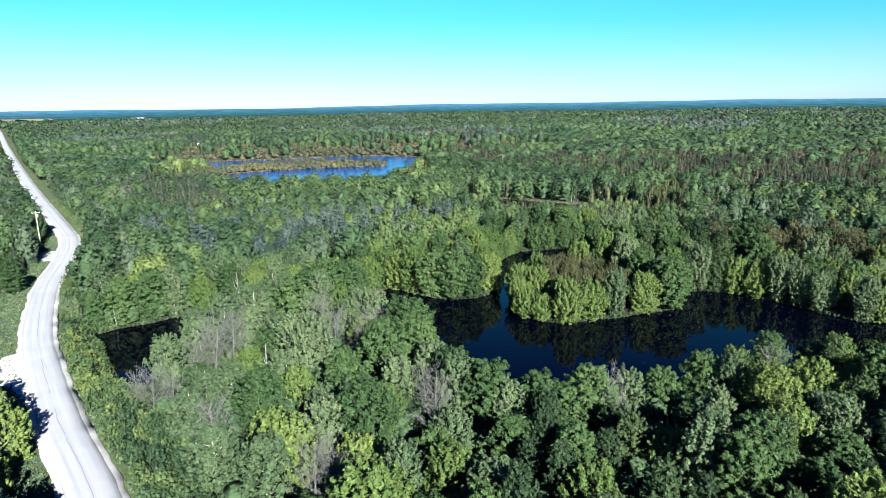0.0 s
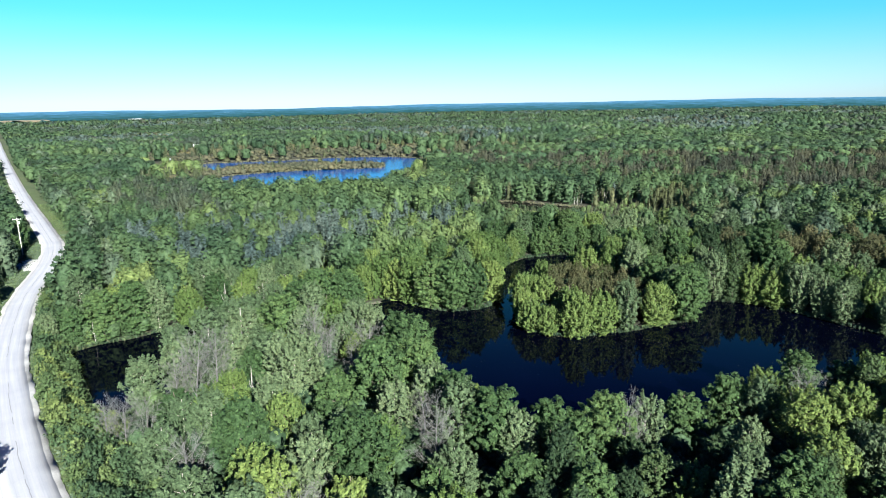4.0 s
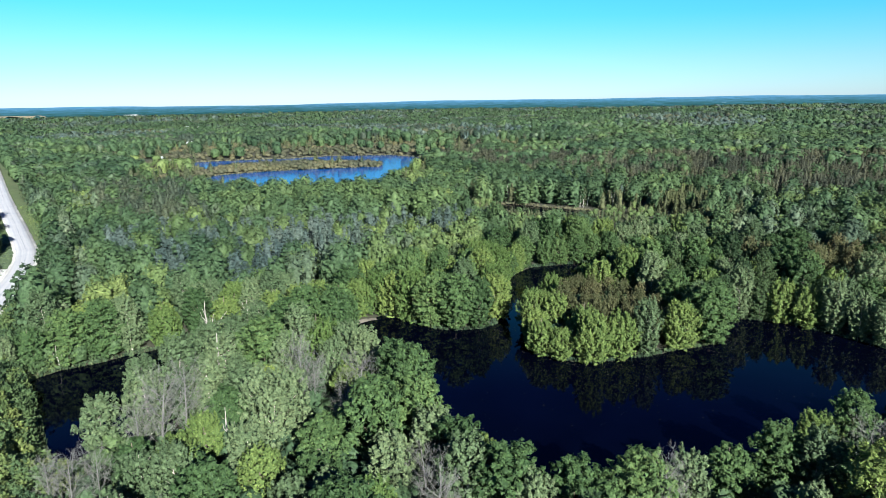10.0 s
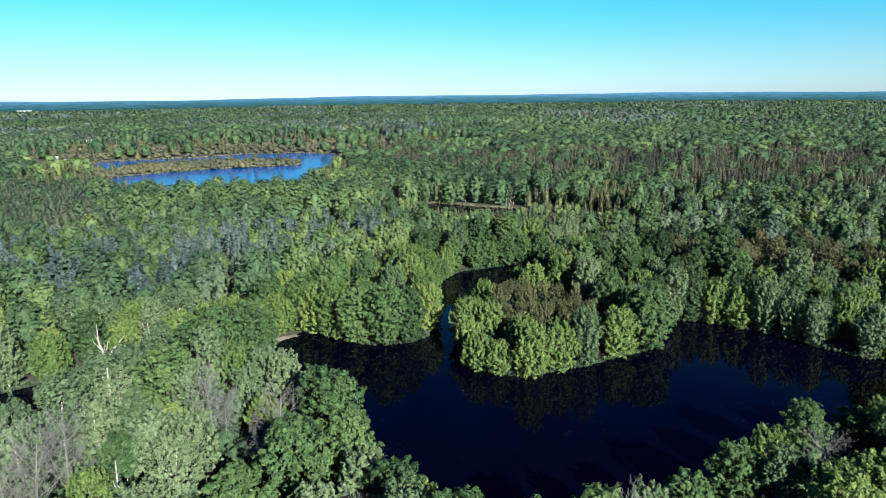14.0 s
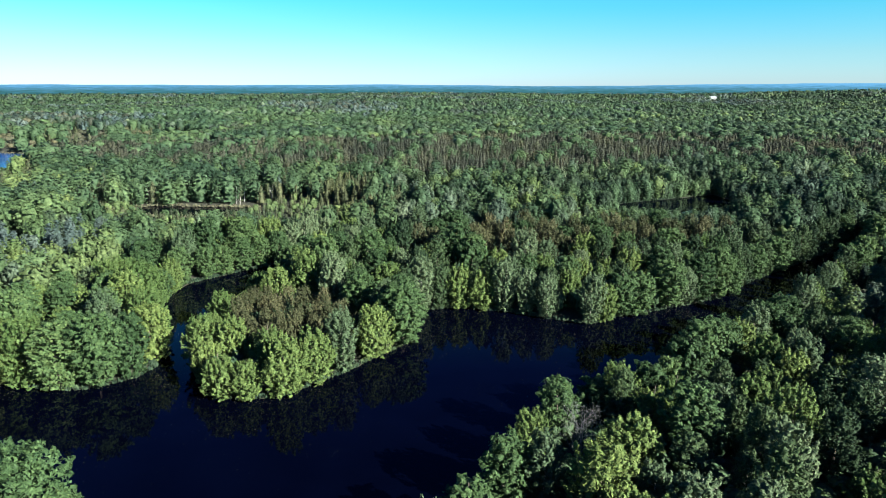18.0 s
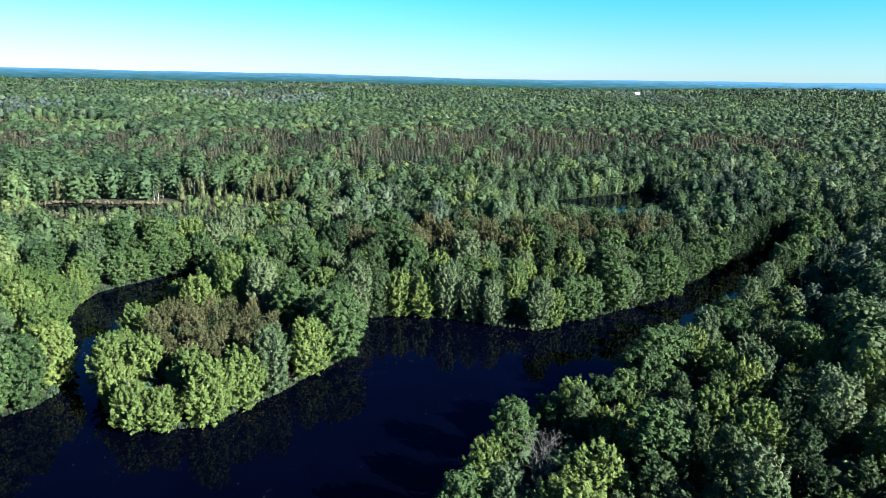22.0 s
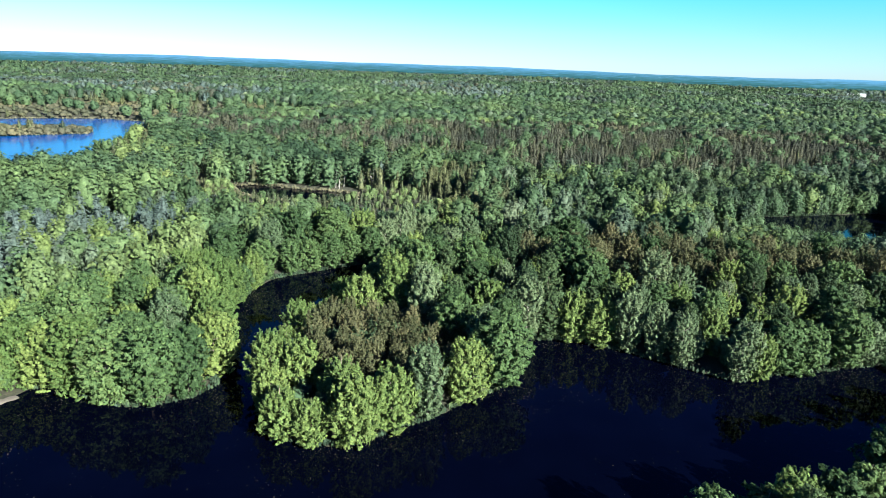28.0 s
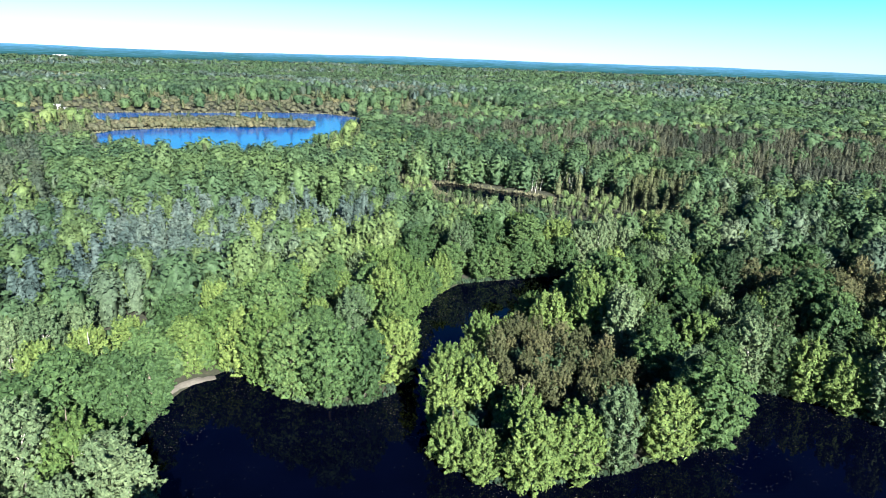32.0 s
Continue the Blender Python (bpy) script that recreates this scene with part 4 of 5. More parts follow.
MID = {
    "maple": low_trees(510, [(12.8, 4.6), (13.8, 4.4), (11.5, 4.7), (13, 4.1)], 1.0, 64, 6, lift=0.4, long=0.34, thick=0.66, flat=0.68),
    "poplar": low_trees(520, [(12.4, 3.8), (13.2, 3.7)], 0.86, 60, 6, lift=0.8, long=0.38, thick=0.5),
    "willow": low_trees(530, [(12, 4.4), (10.8, 4.2)], 0.92, 62, 6, lift=0.95, long=0.36, thick=0.42),
    "cedar": low_trees(540, [(11, 3.1), (12, 3.2)], 0.78, 54, 6, lift=0.55, long=0.45, thick=0.4, waist=0.18),
    "shrub": low_trees(580, [(6.0, 2.6), (5.0, 2.4)], 0.6, 30, 5, lift=1.2, waist=0.3),
    "spruce": low_trees(550, [(10.4, 3.3), (9.4, 3.2)], 0.62, 46, 5, solid=0.42, dome=0.5, cone=0.7, lift=0.05, long=0.42, thick=0.36, flat=0.7),
    "pine": low_trees(560, [(13, 3.9), (12, 3.7)], 0.68, 46, 5, solid=0.42, dome=0.5, cone=0.55, lift=0.2, long=0.5, thick=0.4, flat=0.55),
    "tamarack": low_trees(570, [(8.5, 2.6), (9.6, 2.6)], 0.56, 38, 5, solid=0.42, dome=0.5, cone=0.75, lift=0.3, long=0.45, thick=0.4),
    "larch": low_trees(590, [(9.8, 2.4), (10.8, 2.6)], 0.56, 38, 5, solid=0.42, dome=0.5, cone=0.7, lift=0.2, long=0.45, thick=0.4),
}
SKYLINE, HORIZON = {}, {}
for kind in FAR:
    h, rad = {"shrub": (5, 4), "tamarack": (9, 3.4), "spruce": (12, 3.6), "pine": (12, 4.4), "cedar": (11.5, 4.4)}.get(kind, (12, 5.0))
    SKYLINE[kind] = [broadleaf(300 + i, h * f, rad, 18, 3, 1.6, 0.25, 0.5, lobes=6, core=0.8, slim=0.95, inner=0.0, solid=0.72, sides=6, long=0.36, ragged=0.26, dome=1.4, stir=0.15) for i, f in enumerate((0.94, 1.0, 1.06, 1.12))]
    HORIZON[kind] = [broadleaf(330 + i, h * f, rad * 1.3, 10, 2, 3.0, 0.3, 0.5, lobes=5, core=0.8, slim=1.0, inner=0.0, solid=0.76, sides=5, long=0.36, ragged=0.26, dome=1.4, stir=0.15) for i, f in enumerate((0.94, 1.0, 1.06, 1.12))]
WOODTEXT = {
    "poplar": "grey-green poplar woods", "cedar": "dark green cedars in the woods",
    "maple": "dense green broadleaf woods", "willow": "patches of yellow-green trees in the woods", "spruce": "belt of blue-green spruces",
    "pine": "stand of tall dark pines", "tamarack": "olive-brown tamaracks on the bog", "larch": "close grey-brown stand of thin conifers", "shrub": "rust-brown bog shrubs and reeds",
}


def grow(name, protos, x, y, scale, seed, only="", even=0.0):
    """Woods as one mesh for each kind."""
    r = np.random.default_rng(seed)
    z = np.maximum(land(x, y), 0) - 0.05
    scale = np.broadcast_to(scale, x.shape)
    lush = 0.1 * inside(MAPLE_HILL, x, y)
    which = np.full(len(x), only, object) if only else kinds_at(x, y)
    for kind in KINDS:
        sel = np.where(which == kind)[0]
        if not len(sel):
            continue
        vs, qs, tones, base = [], [], [], 0
        pick = r.integers(len(protos[kind]), size=len(sel))
        for p, (v, q) in enumerate(protos[kind]):
            s = sel[pick == p]
            if not len(s):
                continue
            a = r.uniform(0, 6.28, len(s))
            size = scale[s] * r.uniform(0.76 + even * 0.5, 1.16 - even * 0.3, len(s))
            wide = size * r.uniform(0.9, 1.12, len(s)) * (1 + even)
            ca, sa = np.cos(a)[:, None], np.sin(a)[:, None]
            V = np.empty((len(s), len(v), 3), np.float32)
            V[..., 0] = (v[:, 0] * ca - v[:, 1] * sa) * wide[:, None] + x[s][:, None]
            V[..., 1] = (v[:, 0] * sa + v[:, 1] * ca) * wide[:, None] + y[s][:, None]
            V[..., 2] = v[:, 2] * size[:, None] + z[s][:, None]
            vs.append(V.reshape(-1, 3))
            qs.append((q[None] + (np.arange(len(s)) * len(v))[:, None, None] + base).reshape(-1, q.shape[1]))
            drift = 0.5 + 0.3 * np.sin(x[s] * 0.035 + 0.8) * np.sin(y[s] * 0.041 + 0.3) + 0.25 * np.sin(x[s] * 0.083 - y[s] * 0.061)
            tones.append(np.repeat(np.clip(0.42 * drift + 0.58 * r.uniform(0, 1, len(s)) + lush[s], 0, 1), len(v)))
            base += len(s) * len(v)
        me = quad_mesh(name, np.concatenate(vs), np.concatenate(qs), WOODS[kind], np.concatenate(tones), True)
        tagged(new(name, me), WOODTEXT[kind], "woods", kind="stuff")


def in_view(x, y, lo, hi):
    """A wide fan of country ahead of the pond."""
    d, a = np.hypot(x, y - 10), np.degrees(np.arctan2(x, y - 10))
    return (d > lo) & (d < hi) & (a > -48) & (a < 88)


x, y = scatter((-300, 30), (420, 420), 7.4, 31)
ok = ~inside(NEARPOLY, x, y) & open_ground(x, y, 3.0) & (np.hypot(x, y - 20) < 290) & (np.degrees(np.arctan2(x, y + 20)) > -55)
ok &= (np.degrees(np.arctan2(x, y - 20)) < 92) & ~inside(BROWN_GROVE, x, y)
sparse = np.isin(kinds_at(x, y), ("spruce", "tamarack", "larch"))
x2, y2 = scatter((-120, 150), (330, 345), 4.2, 34)
close = lambda a, b: inside(CONIFER_BELT, a, b) | inside(BOG, a, b) | inside(OLIVE_CONES, a, b) | inside(THIN_BAND, a, b)
thick = np.isin(kinds_at(x2, y2), ("spruce", "tamarack", "larch")) & close(x2, y2) & ~inside(MAPLE_HILL, x2, y2) & (np.hypot(x2, y2 - 20) < 290)
thick &= open_ground(x2, y2, 1.2) & ~inside(NEARPOLY, x2, y2)
ok &= ~(sparse & close(x, y))
wx, wy = np.append(x[ok], x2[thick]), np.append(y[ok], y2[thick])
bank_low = (wetness(wx, wy) > -16) & (wx > 100) & (wy < 95 + wx * 0.16)
grow("woods", LOW, wx, wy, np.where(bank_low, 0.74, np.where(inside(MAPLE_HILL, wx, wy), 1.15, 1.0)), 41)
x, y = scatter((80, 135), (185, 200), 4.4, 37)
ok = inside(BROWN_GROVE, x, y) & open_ground(x, y, 1.2) & ~inside(NEARPOLY, x, y)
grow("brown_grove", LOW, x[ok], y[ok], 1.42, 47, "shrub")
x, y = scatter((-700, 0), (850, 800), 8.0, 32)
ok = (np.hypot(x, y - 20) >= 290) & in_view(x, y, 270, 760) & open_ground(x, y, 1.5, 9)
sparse = np.isin(kinds_at(x, y), ("tamarack", "pine", "spruce", "larch")) & (x > -170) & (x < 560)
x2, y2 = scatter((-170, 190), (560, 620), 4.6, 71)
thick = np.isin(kinds_at(x2, y2), ("tamarack", "pine", "spruce", "larch")) & (np.hypot(x2, y2 - 20) >= 290) & open_ground(x2, y2, 1.5, 9)
ok &= ~(sparse & (y > 200) & (y < 620))
wx, wy = np.append(x[ok], x2[thick]), np.append(y[ok], y2[thick])
mid = np.hypot(wx, wy - 20) < 455
grow("distant_woods", MID, wx[mid], wy[mid], 0.96, 42, even=0.16)
grow("distant_woods", FAR, wx[~mid], wy[~mid], 1.0, 72, even=0.18)
FIELD_AREA = [(-1660, 2380), (-1480, 2500), (-1340, 2580), (-1380, 2710), (-1560, 2670), (-1730, 2500)]
x, y = scatter((-900, 0), (1050, 1050), 7.1, 38)
ok = in_view(x, y, 755, 1000) & open_ground(x, y, 2, 11)
grow("skyline_woods", SKYLINE, x[ok], y[ok], 1.1, 48)
x, y = scatter((-1300, 0), (1550, 1550), 10.2, 39)
ok = in_view(x, y, 995, 1500) & open_ground(x, y, 2, 12)
grow("horizon_woods", HORIZON, x[ok], y[ok], 1.1, 49)
x, y = scatter((-1800, 0), (2300, 2300), 18, 33)
ok = in_view(x, y, 1495, 2300) & open_ground(x, y, 2, 12) & ~inside(FIELD_AREA, x, y)
grow("horizon_woods", HORIZON, x[ok], y[ok], 1.5, 43)
x, y = scatter((0, 150), (260, 340), 3.6, 35)
ok = (inside(STRIP_OPEN, x, y) & (wetness(x, y) < -3) | inside(BACK_OPEN, x, y)) & (wetness(x, y) < -1.5)
pick = np.random.default_rng(36).uniform(size=len(x))
inner = inside(BACK_OPEN, x, y) & (wetness(x, y) < -1.5)
grow("low_grove", MID, x[inner], y[inner], 0.42, 57, "maple")
grow("bog_brush", FAR, x[ok & (pick < 0.7)], y[ok & (pick < 0.7)], 0.46, 44, "tamarack")
grow("bog_brush", FAR, x[ok & (pick > 0.7)], y[ok & (pick > 0.7)], 0.36, 45, "willow")

x, y = scatter((20, 230), (116, 295), 4.4, 51)
ok = inside(STRIP_FRONT, x, y) & ~inside(STRIP_OPEN, x, y)
xb, yb = scatter((150, 140), (245, 210), 4.4, 55)
okb = inside(BACK_FRONT, xb, yb) & ~inside(BACK_OPEN, xb, yb) & (wetness(xb, yb) < -1.2)
grow("low_grove", MID, xb[okb], yb[okb], 0.58, 56)
grow("low_grove", MID, x[ok], y[ok], 0.6, 52)

x, y = scatter((185, 170), (300, 260), 4.3, 64)
w = -line_distance(BACK_POND, x, y, True)
ok = ~inside(BACK_POND, x, y) & (w > -26) & (w < -1) & ~inside(BACK_OPEN, x, y) & ~inside(BACK_FRONT, x, y) & (y > 200)
grow("low_grove", MID, x[ok], y[ok], 0.8, 65, "cedar")

x, y = scatter((185, 190), (285, 240), 3.2, 68)
w = line_distance(BACK_POND, x, y, True)
ok = ~inside(BACK_POND, x, y) & (w > 0.3) & (w < 6) & (y > 205)
grow("low_grove", MID, x[ok], y[ok], 0.62, 69, "maple")

# woods behind the start of the flight
x, y = scatter((-170, -130), (170, 36), 7.2, 66)
ok = open_ground(x, y, 2.0, 9)
grow("distant_woods", FAR, x[ok], y[ok], 1.0, 67, "maple")

# bushes down the bank between the road and the side pond
bank = curve_through(ROAD[1:14], 2.0)
bank = bank[(bank[:, 1] > 45) & (bank[:, 1] < 235)]
rb = np.random.default_rng(12)
bx = np.concatenate([bank[:, 0] + o + rb.uniform(-1, 1, len(bank)) for o in (4.9, 6.2, 7.6, 9.3, 11.2, 13.2, 15.2, 17.4)])
by = np.concatenate([bank[:, 1] + o + rb.uniform(-1.2, 1.2, len(bank)) for o in (1.6, 2.0, 2.5, 3.3, 4.1, 4.8, 5.4, 6.0)])
ok = (wetness(bx, by) < -0.8) & (line_distance(ROADLINE, bx, by) > 4.6)
BUSH = {k: [broadleaf(400 + i, h, rad, 40, 9, 0.8, 0.0, lobes=7) for i, (h, rad) in enumerate(((10, 4.0), (8.5, 4.4)))] for k in KINDS}
half = rb.uniform(size=len(bx)) < 0.6
grow("roadside_bushes", BUSH, bx[ok & half], by[ok & half], 0.36, 46, "maple")
grow("roadside_bushes", BUSH, bx[ok & ~half], by[ok & ~half], 0.34, 58, "willow")
x, y = scatter((-84, 124), (-58, 156), 2.6, 59)
ok = (wetness(x, y) < -0.6) & (line_distance(ROADLINE, x, y) > 5) & (x > -40 - (y - 70) * 0.62)
grow("roadside_bushes", BUSH, x[ok], y[ok], 0.34, 60, "maple")
x, y = scatter((-165, 455), (-15, 565), 4.2, 61)
ok = inside(ISLE, x, y) & (np.random.default_rng(62).uniform(size=len(x)) < 0.7)
grow("isle_scrub", FAR, x[ok], y[ok], 1.15, 63, "shrub")

# young growth under the nearer trees
x, y = scatter((-95, 40), (175, 210), 3.9, 53)
ok = inside(NEARPOLY, x, y) & open_ground(x, y, 1.0)
grow("undergrowth", FAR, x[ok], y[ok], 0.4, 54, "maple")

# trees and bushes on the far side of the road
for kind, px, py, size in (("willow", -53.6, 77.4, 0.86), ("pine", -60.5, 87, 0.55), ("cedar", -63.5, 91, 0.6), ("willow", -52, 70, 0.75), ("pine", -104, 164, 0.6), ("pine", -110, 176, 0.62), ("maple", -100, 158, 0.7),
                           ("maple", -116, 180, 0.8), ("willow", -119, 172, 0.72), ("pine", -124, 205, 0.62), ("maple", -128, 214, 0.85), ("maple", -132, 226, 0.9), ("spruce", -117, 212, 0.8), ("maple", -90, 140, 0.5)):
    if line_distance(ROADLINE, np.array([px]), np.array([py]))[0] > 6.5:
        plant(kind, px, py, size)

# the near bank of the pond, where it bows towards the flight
for kind, px, py, size in (("maple", 21.4, 85.8, 0.88), ("poplar", 17.2, 86.0, 0.84), ("maple", 25.6, 86.0, 0.9), ("willow", 29.8, 85.6, 0.92), ("poplar", 13.2, 85.0, 0.82)):
    if apart_enough(px, py, 2.2):
        plant(kind, px, py, size)

# ---- far hills ----
def far_hills():
    """Blue hills that close the country all round; their glow colour holds the distance haze."""
    n = 420
    a = np.linspace(0, 2 * math.pi, n, endpoint=False)
    top = 39 + 20 * np.exp(-((a - 1.35) / 0.32) ** 2) + 7 * np.exp(-((a - 5.75) / 0.2) ** 2) + 4 * np.sin(a * 5 + 0.4) + 3 * np.sin(a * 13 + 1.1) + 1.2 * np.sin(a * 41) + 0.5 * np.sin(a * 97 + 2)
    rows = [np.stack([rad * np.sin(a), rad * np.cos(a), z * np.ones(n)], -1) for rad, z in ((3000, np.full(n, 1.0)), (3500, top * 0.32), (4450, top), (4600, top * 0.7))]
    v = np.concatenate(rows)
    q = [(k * n + i, k * n + (i + 1) % n, (k + 1) * n + (i + 1) % n, (k + 1) * n + i) for k in range(3) for i in range(n)]
    m, t, p, out = material("haze_blue_glow")
    g = t.nodes.new("ShaderNodeNewGeometry")
    s = t.nodes.new("ShaderNodeVectorMath")
    s.operation = "MULTIPLY"
    s.inputs[1].default_value = (1, 1, 9)
    t.links.new(g.outputs["Position"], s.inputs[0])
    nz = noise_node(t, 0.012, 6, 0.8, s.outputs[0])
    # haze put into the colour: dark teal low down, bluer and paler higher up
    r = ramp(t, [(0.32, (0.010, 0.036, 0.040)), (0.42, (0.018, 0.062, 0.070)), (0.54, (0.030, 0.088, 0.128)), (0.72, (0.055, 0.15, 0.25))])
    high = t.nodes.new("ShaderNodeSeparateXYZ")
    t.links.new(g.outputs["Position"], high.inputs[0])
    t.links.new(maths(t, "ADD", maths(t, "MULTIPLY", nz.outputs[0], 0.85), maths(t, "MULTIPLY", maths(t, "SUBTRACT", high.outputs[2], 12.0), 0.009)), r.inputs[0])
    dots = noise_node(t, 0.02, 2, 0.6, s.outputs[0])
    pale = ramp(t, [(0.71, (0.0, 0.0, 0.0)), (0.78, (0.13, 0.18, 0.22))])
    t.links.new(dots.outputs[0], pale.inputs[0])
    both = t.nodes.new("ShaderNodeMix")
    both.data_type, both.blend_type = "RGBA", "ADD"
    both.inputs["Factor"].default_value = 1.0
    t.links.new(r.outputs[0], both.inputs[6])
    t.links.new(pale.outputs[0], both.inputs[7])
    # the hills glow by emission, though they are no light source
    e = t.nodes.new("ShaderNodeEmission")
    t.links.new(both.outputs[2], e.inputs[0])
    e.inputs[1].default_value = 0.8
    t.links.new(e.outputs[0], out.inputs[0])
    tagged(new("backdrop", quad_mesh("backdrop", v, q, m, smooth=True)), "wooded hills along the horizon, glowing in painted haze blue", "hills", kind="structure")


far_hills()


def height_at(x, y):
    return float(land(np.array([float(x)]), np.array([float(y)]))[0])


def from_bm(name, bm, mat):
    me = bpy.data.meshes.new(name)
    bm.to_mesh(me)
    bm.free()
    me.materials.append(mat)
    return me


def box_mesh(name, size, mat, bevel=0.02, centre=(0, 0, 0)):
    bm = bmesh.new()
    bmesh.ops.create_cube(bm, size=1)
    bmesh.ops.scale(bm, vec=size, verts=bm.verts)
    bmesh.ops.bevel(bm, geom=bm.edges[:], offset=bevel, segments=1, affect="EDGES")
    bmesh.ops.translate(bm, vec=centre, verts=bm.verts)
    return from_bm(name, bm, mat)


# ---- pull-off, drives and sand ----
def patch(name, outline, rise, mat, label, category="ground", grid=1.2):
    """A low irregular sheet that follows the ground."""
    p = np.array(outline, float)
    lo, hi = p.min(0) - 1, p.max(0) + 1
    xs, ys = np.arange(lo[0], hi[0], grid), np.arange(lo[1], hi[1], grid)
    X, Y = np.meshgrid(xs, ys)
    fx, fy = X.ravel(), Y.ravel()
    d = line_distance(p, fx, fy, True)
    d = np.where(inside(p, fx, fy), d, -d) + 0.35 * np.sin(fx * 2.1) * np.sin(fy * 1.7)
    z = np.maximum(land(fx, fy), 0.02) + np.clip(d * 0.4, -0.5, rise)
    k = np.arange(len(fx)).reshape(X.shape)
    q = np.stack([k[:-1, :-1], k[:-1, 1:], k[1:, 1:], k[1:, :-1]], -1).reshape(-1, 4)
    q = q[(d[q] > -1.2).all(1)]
    return tagged(new(name, quad_mesh(name, np.stack([fx, fy, z], -1), q, mat, smooth=True)), label, category, kind="structure")


patch("gravel_pull_off", [(-58.5, 90.5), (-64, 99.5), (-69.5, 108.5), (-74.2, 117), (-76.5, 114), (-84, 110), (-88, 104), (-80, 99), (-70.4, 101.5), (-66.9, 100.3), (-63.6, 97)], 0.17, GRAVEL, "wide white gravel pull-off beside the road", grid=0.6)
patch("gravel_drive", [(-107, 194), (-110.5, 190.5), (-117, 196.5), (-122.4, 203), (-121.4, 206), (-115.5, 206), (-110, 203)], 0.17, GRAVEL, "pale gravel drive meeting the road", grid=0.7)
patch("drive_patch", [(-205, 300), (-222, 306), (-226, 320), (-212, 316)], 0.3, SAND, "bare earth patch beside a pole")
patch("mud_bank", [(-15.4, 158.6), (-14.2, 161.6), (-12.4, 164.6), (-9.8, 166.4), (-8.2, 167.2), (-8.8, 168.4), (-12.2, 166.6), (-14.9, 163.2), (-16.4, 159.2)], 0.3, SAND, "pale dried mud bank at the water's edge", grid=0.8)
patch("beach", [(-228, 612), (-210, 580), (-194, 588), (-204, 606), (-218, 622)], 0.4, GRAVEL, "pale sandy landing beside the lake", grid=3)
patch("stubble_field", [(-1640, 2400), (-1480, 2520), (-1360, 2590), (-1400, 2680), (-1560, 2640), (-1700, 2500)], 14, FIELD, "tan harvested field far off", "field", 40)

# ---- dead trunks by the side pond ----
SNAG = quad_mesh("snag_trunk", *join_quads([tube([(0, 0, -0.2), (0.1, 0, 2.6), (-0.2, 0.1, 5.4), (-0.1, 0.2, 8.2)], [0.22, 0.18, 0.12, 0.04], 8)]), DEAD_WOOD)
SNAG_ARM = quad_mesh("snag_arm", *join_quads([tube([(0.05, 0, 2.2), (0.9, 0.2, 3.6), (1.3, 0.3, 5.2)], [0.12, 0.09, 0.03], 6),
                                              tube([(-0.1, 0, 4.0), (-0.8, -0.3, 5.1), (-1.0, -0.5, 6.2)], [0.09, 0.06, 0.02], 6)]), DEAD_WOOD)


def snag(x, y, size, lean, turn):
    root = new("dead_trunk")
    part("trunk", SNAG, root)
    part("arm", SNAG_ARM, root)
    root.matrix_basis = Matrix.LocRotScale((x, y, max(height_at(x, y), 0) - 0.1), Euler((radians(lean), 0, radians(turn))), (size, size, size))
    tagged(root, "bleached barkless dead trunk with broken arms", "dead tree", "dead trunks", "thing")


for sx, sy, ss, sl, st in ((-44.6, 157.4, 1.15, 4, 20), (-43.5, 158, 0.95, -14, 130), (-45.8, 158.4, 1.0, 42, 95), (-33.1, 126.5, 1.5, 3, 70), (-36.5, 160, 1.0, 4, 200), (-24.5, 164, 1.1, -4, 40), (-69.5, 143.8, 0.62, 3, 0), (-62, 148.5, 0.7, -5, 60), (-36, 165.3, 0.85, 10, 10),
                           (-35, 165.6, 0.95, -8, 200), (-37.3, 165.2, 0.8, 16, 310), (-26.5, 107, 0.95, 2, 45), (-20, 153, 0.6, 30, 250), (-63.5, 150, 0.9, 8, 160), (59.5, 218.5, 0.7, 3, 15), (61.5, 144.6, 0.3, 6, 0)):
    snag(sx, sy, ss, sl, st)


rq = np.random.default_rng(19)
for k in range(22):
    sx, sy = rq.uniform(36, 118), rq.uniform(3, 16)
    snag(sx, max(304, 331 - 0.85 * max(sx - 48, 0)) + sy, rq.uniform(0.55, 0.95), rq.uniform(-8, 8), rq.uniform(0, 360))

# ---- poles and sign along the road ----
def utility_pole(x, y, h):
    root = new("utility_pole")
    part("post", quad_mesh("post", *tube([(0, 0, -0.6), (0, 0, h * 0.5), (0, 0, h)], [0.19, 0.16, 0.12], 10), WOODPOLE), root)
    part("crossarm", box_mesh("crossarm", (2.4, 0.12, 0.14), WOODPOLE, 0.02, (0, 0.16, h - 0.6)), root)
    for dx in (-1.05, 0.35, 1.05):
        part("insulator", quad_mesh("insulator", *tube([(dx, 0.16, h - 0.53), (dx, 0.16, h - 0.4), (dx, 0.16, h - 0.3)], [0.04, 0.07, 0.03], 8), STEEL), root)
    part("transformer", quad_mesh("transformer", *tube([(0.36, 0, h - 2.1), (0.36, 0, h - 2.05), (0.36, 0, h - 1.2), (0.36, 0, h - 1.15)], [0.05, 0.24, 0.24, 0.05], 12), STEEL), root, "grey steel transformer can")
    root.matrix_basis = pose(x, y, height_at(x, y), 0, 0, 28)
    return tagged(root, "weathered wooden utility pole with a transformer", "utility pole", "poles along the road", "thing")


utility_pole(-124.5, 214, 12.5)
utility_pole(-213, 322, 10.0)


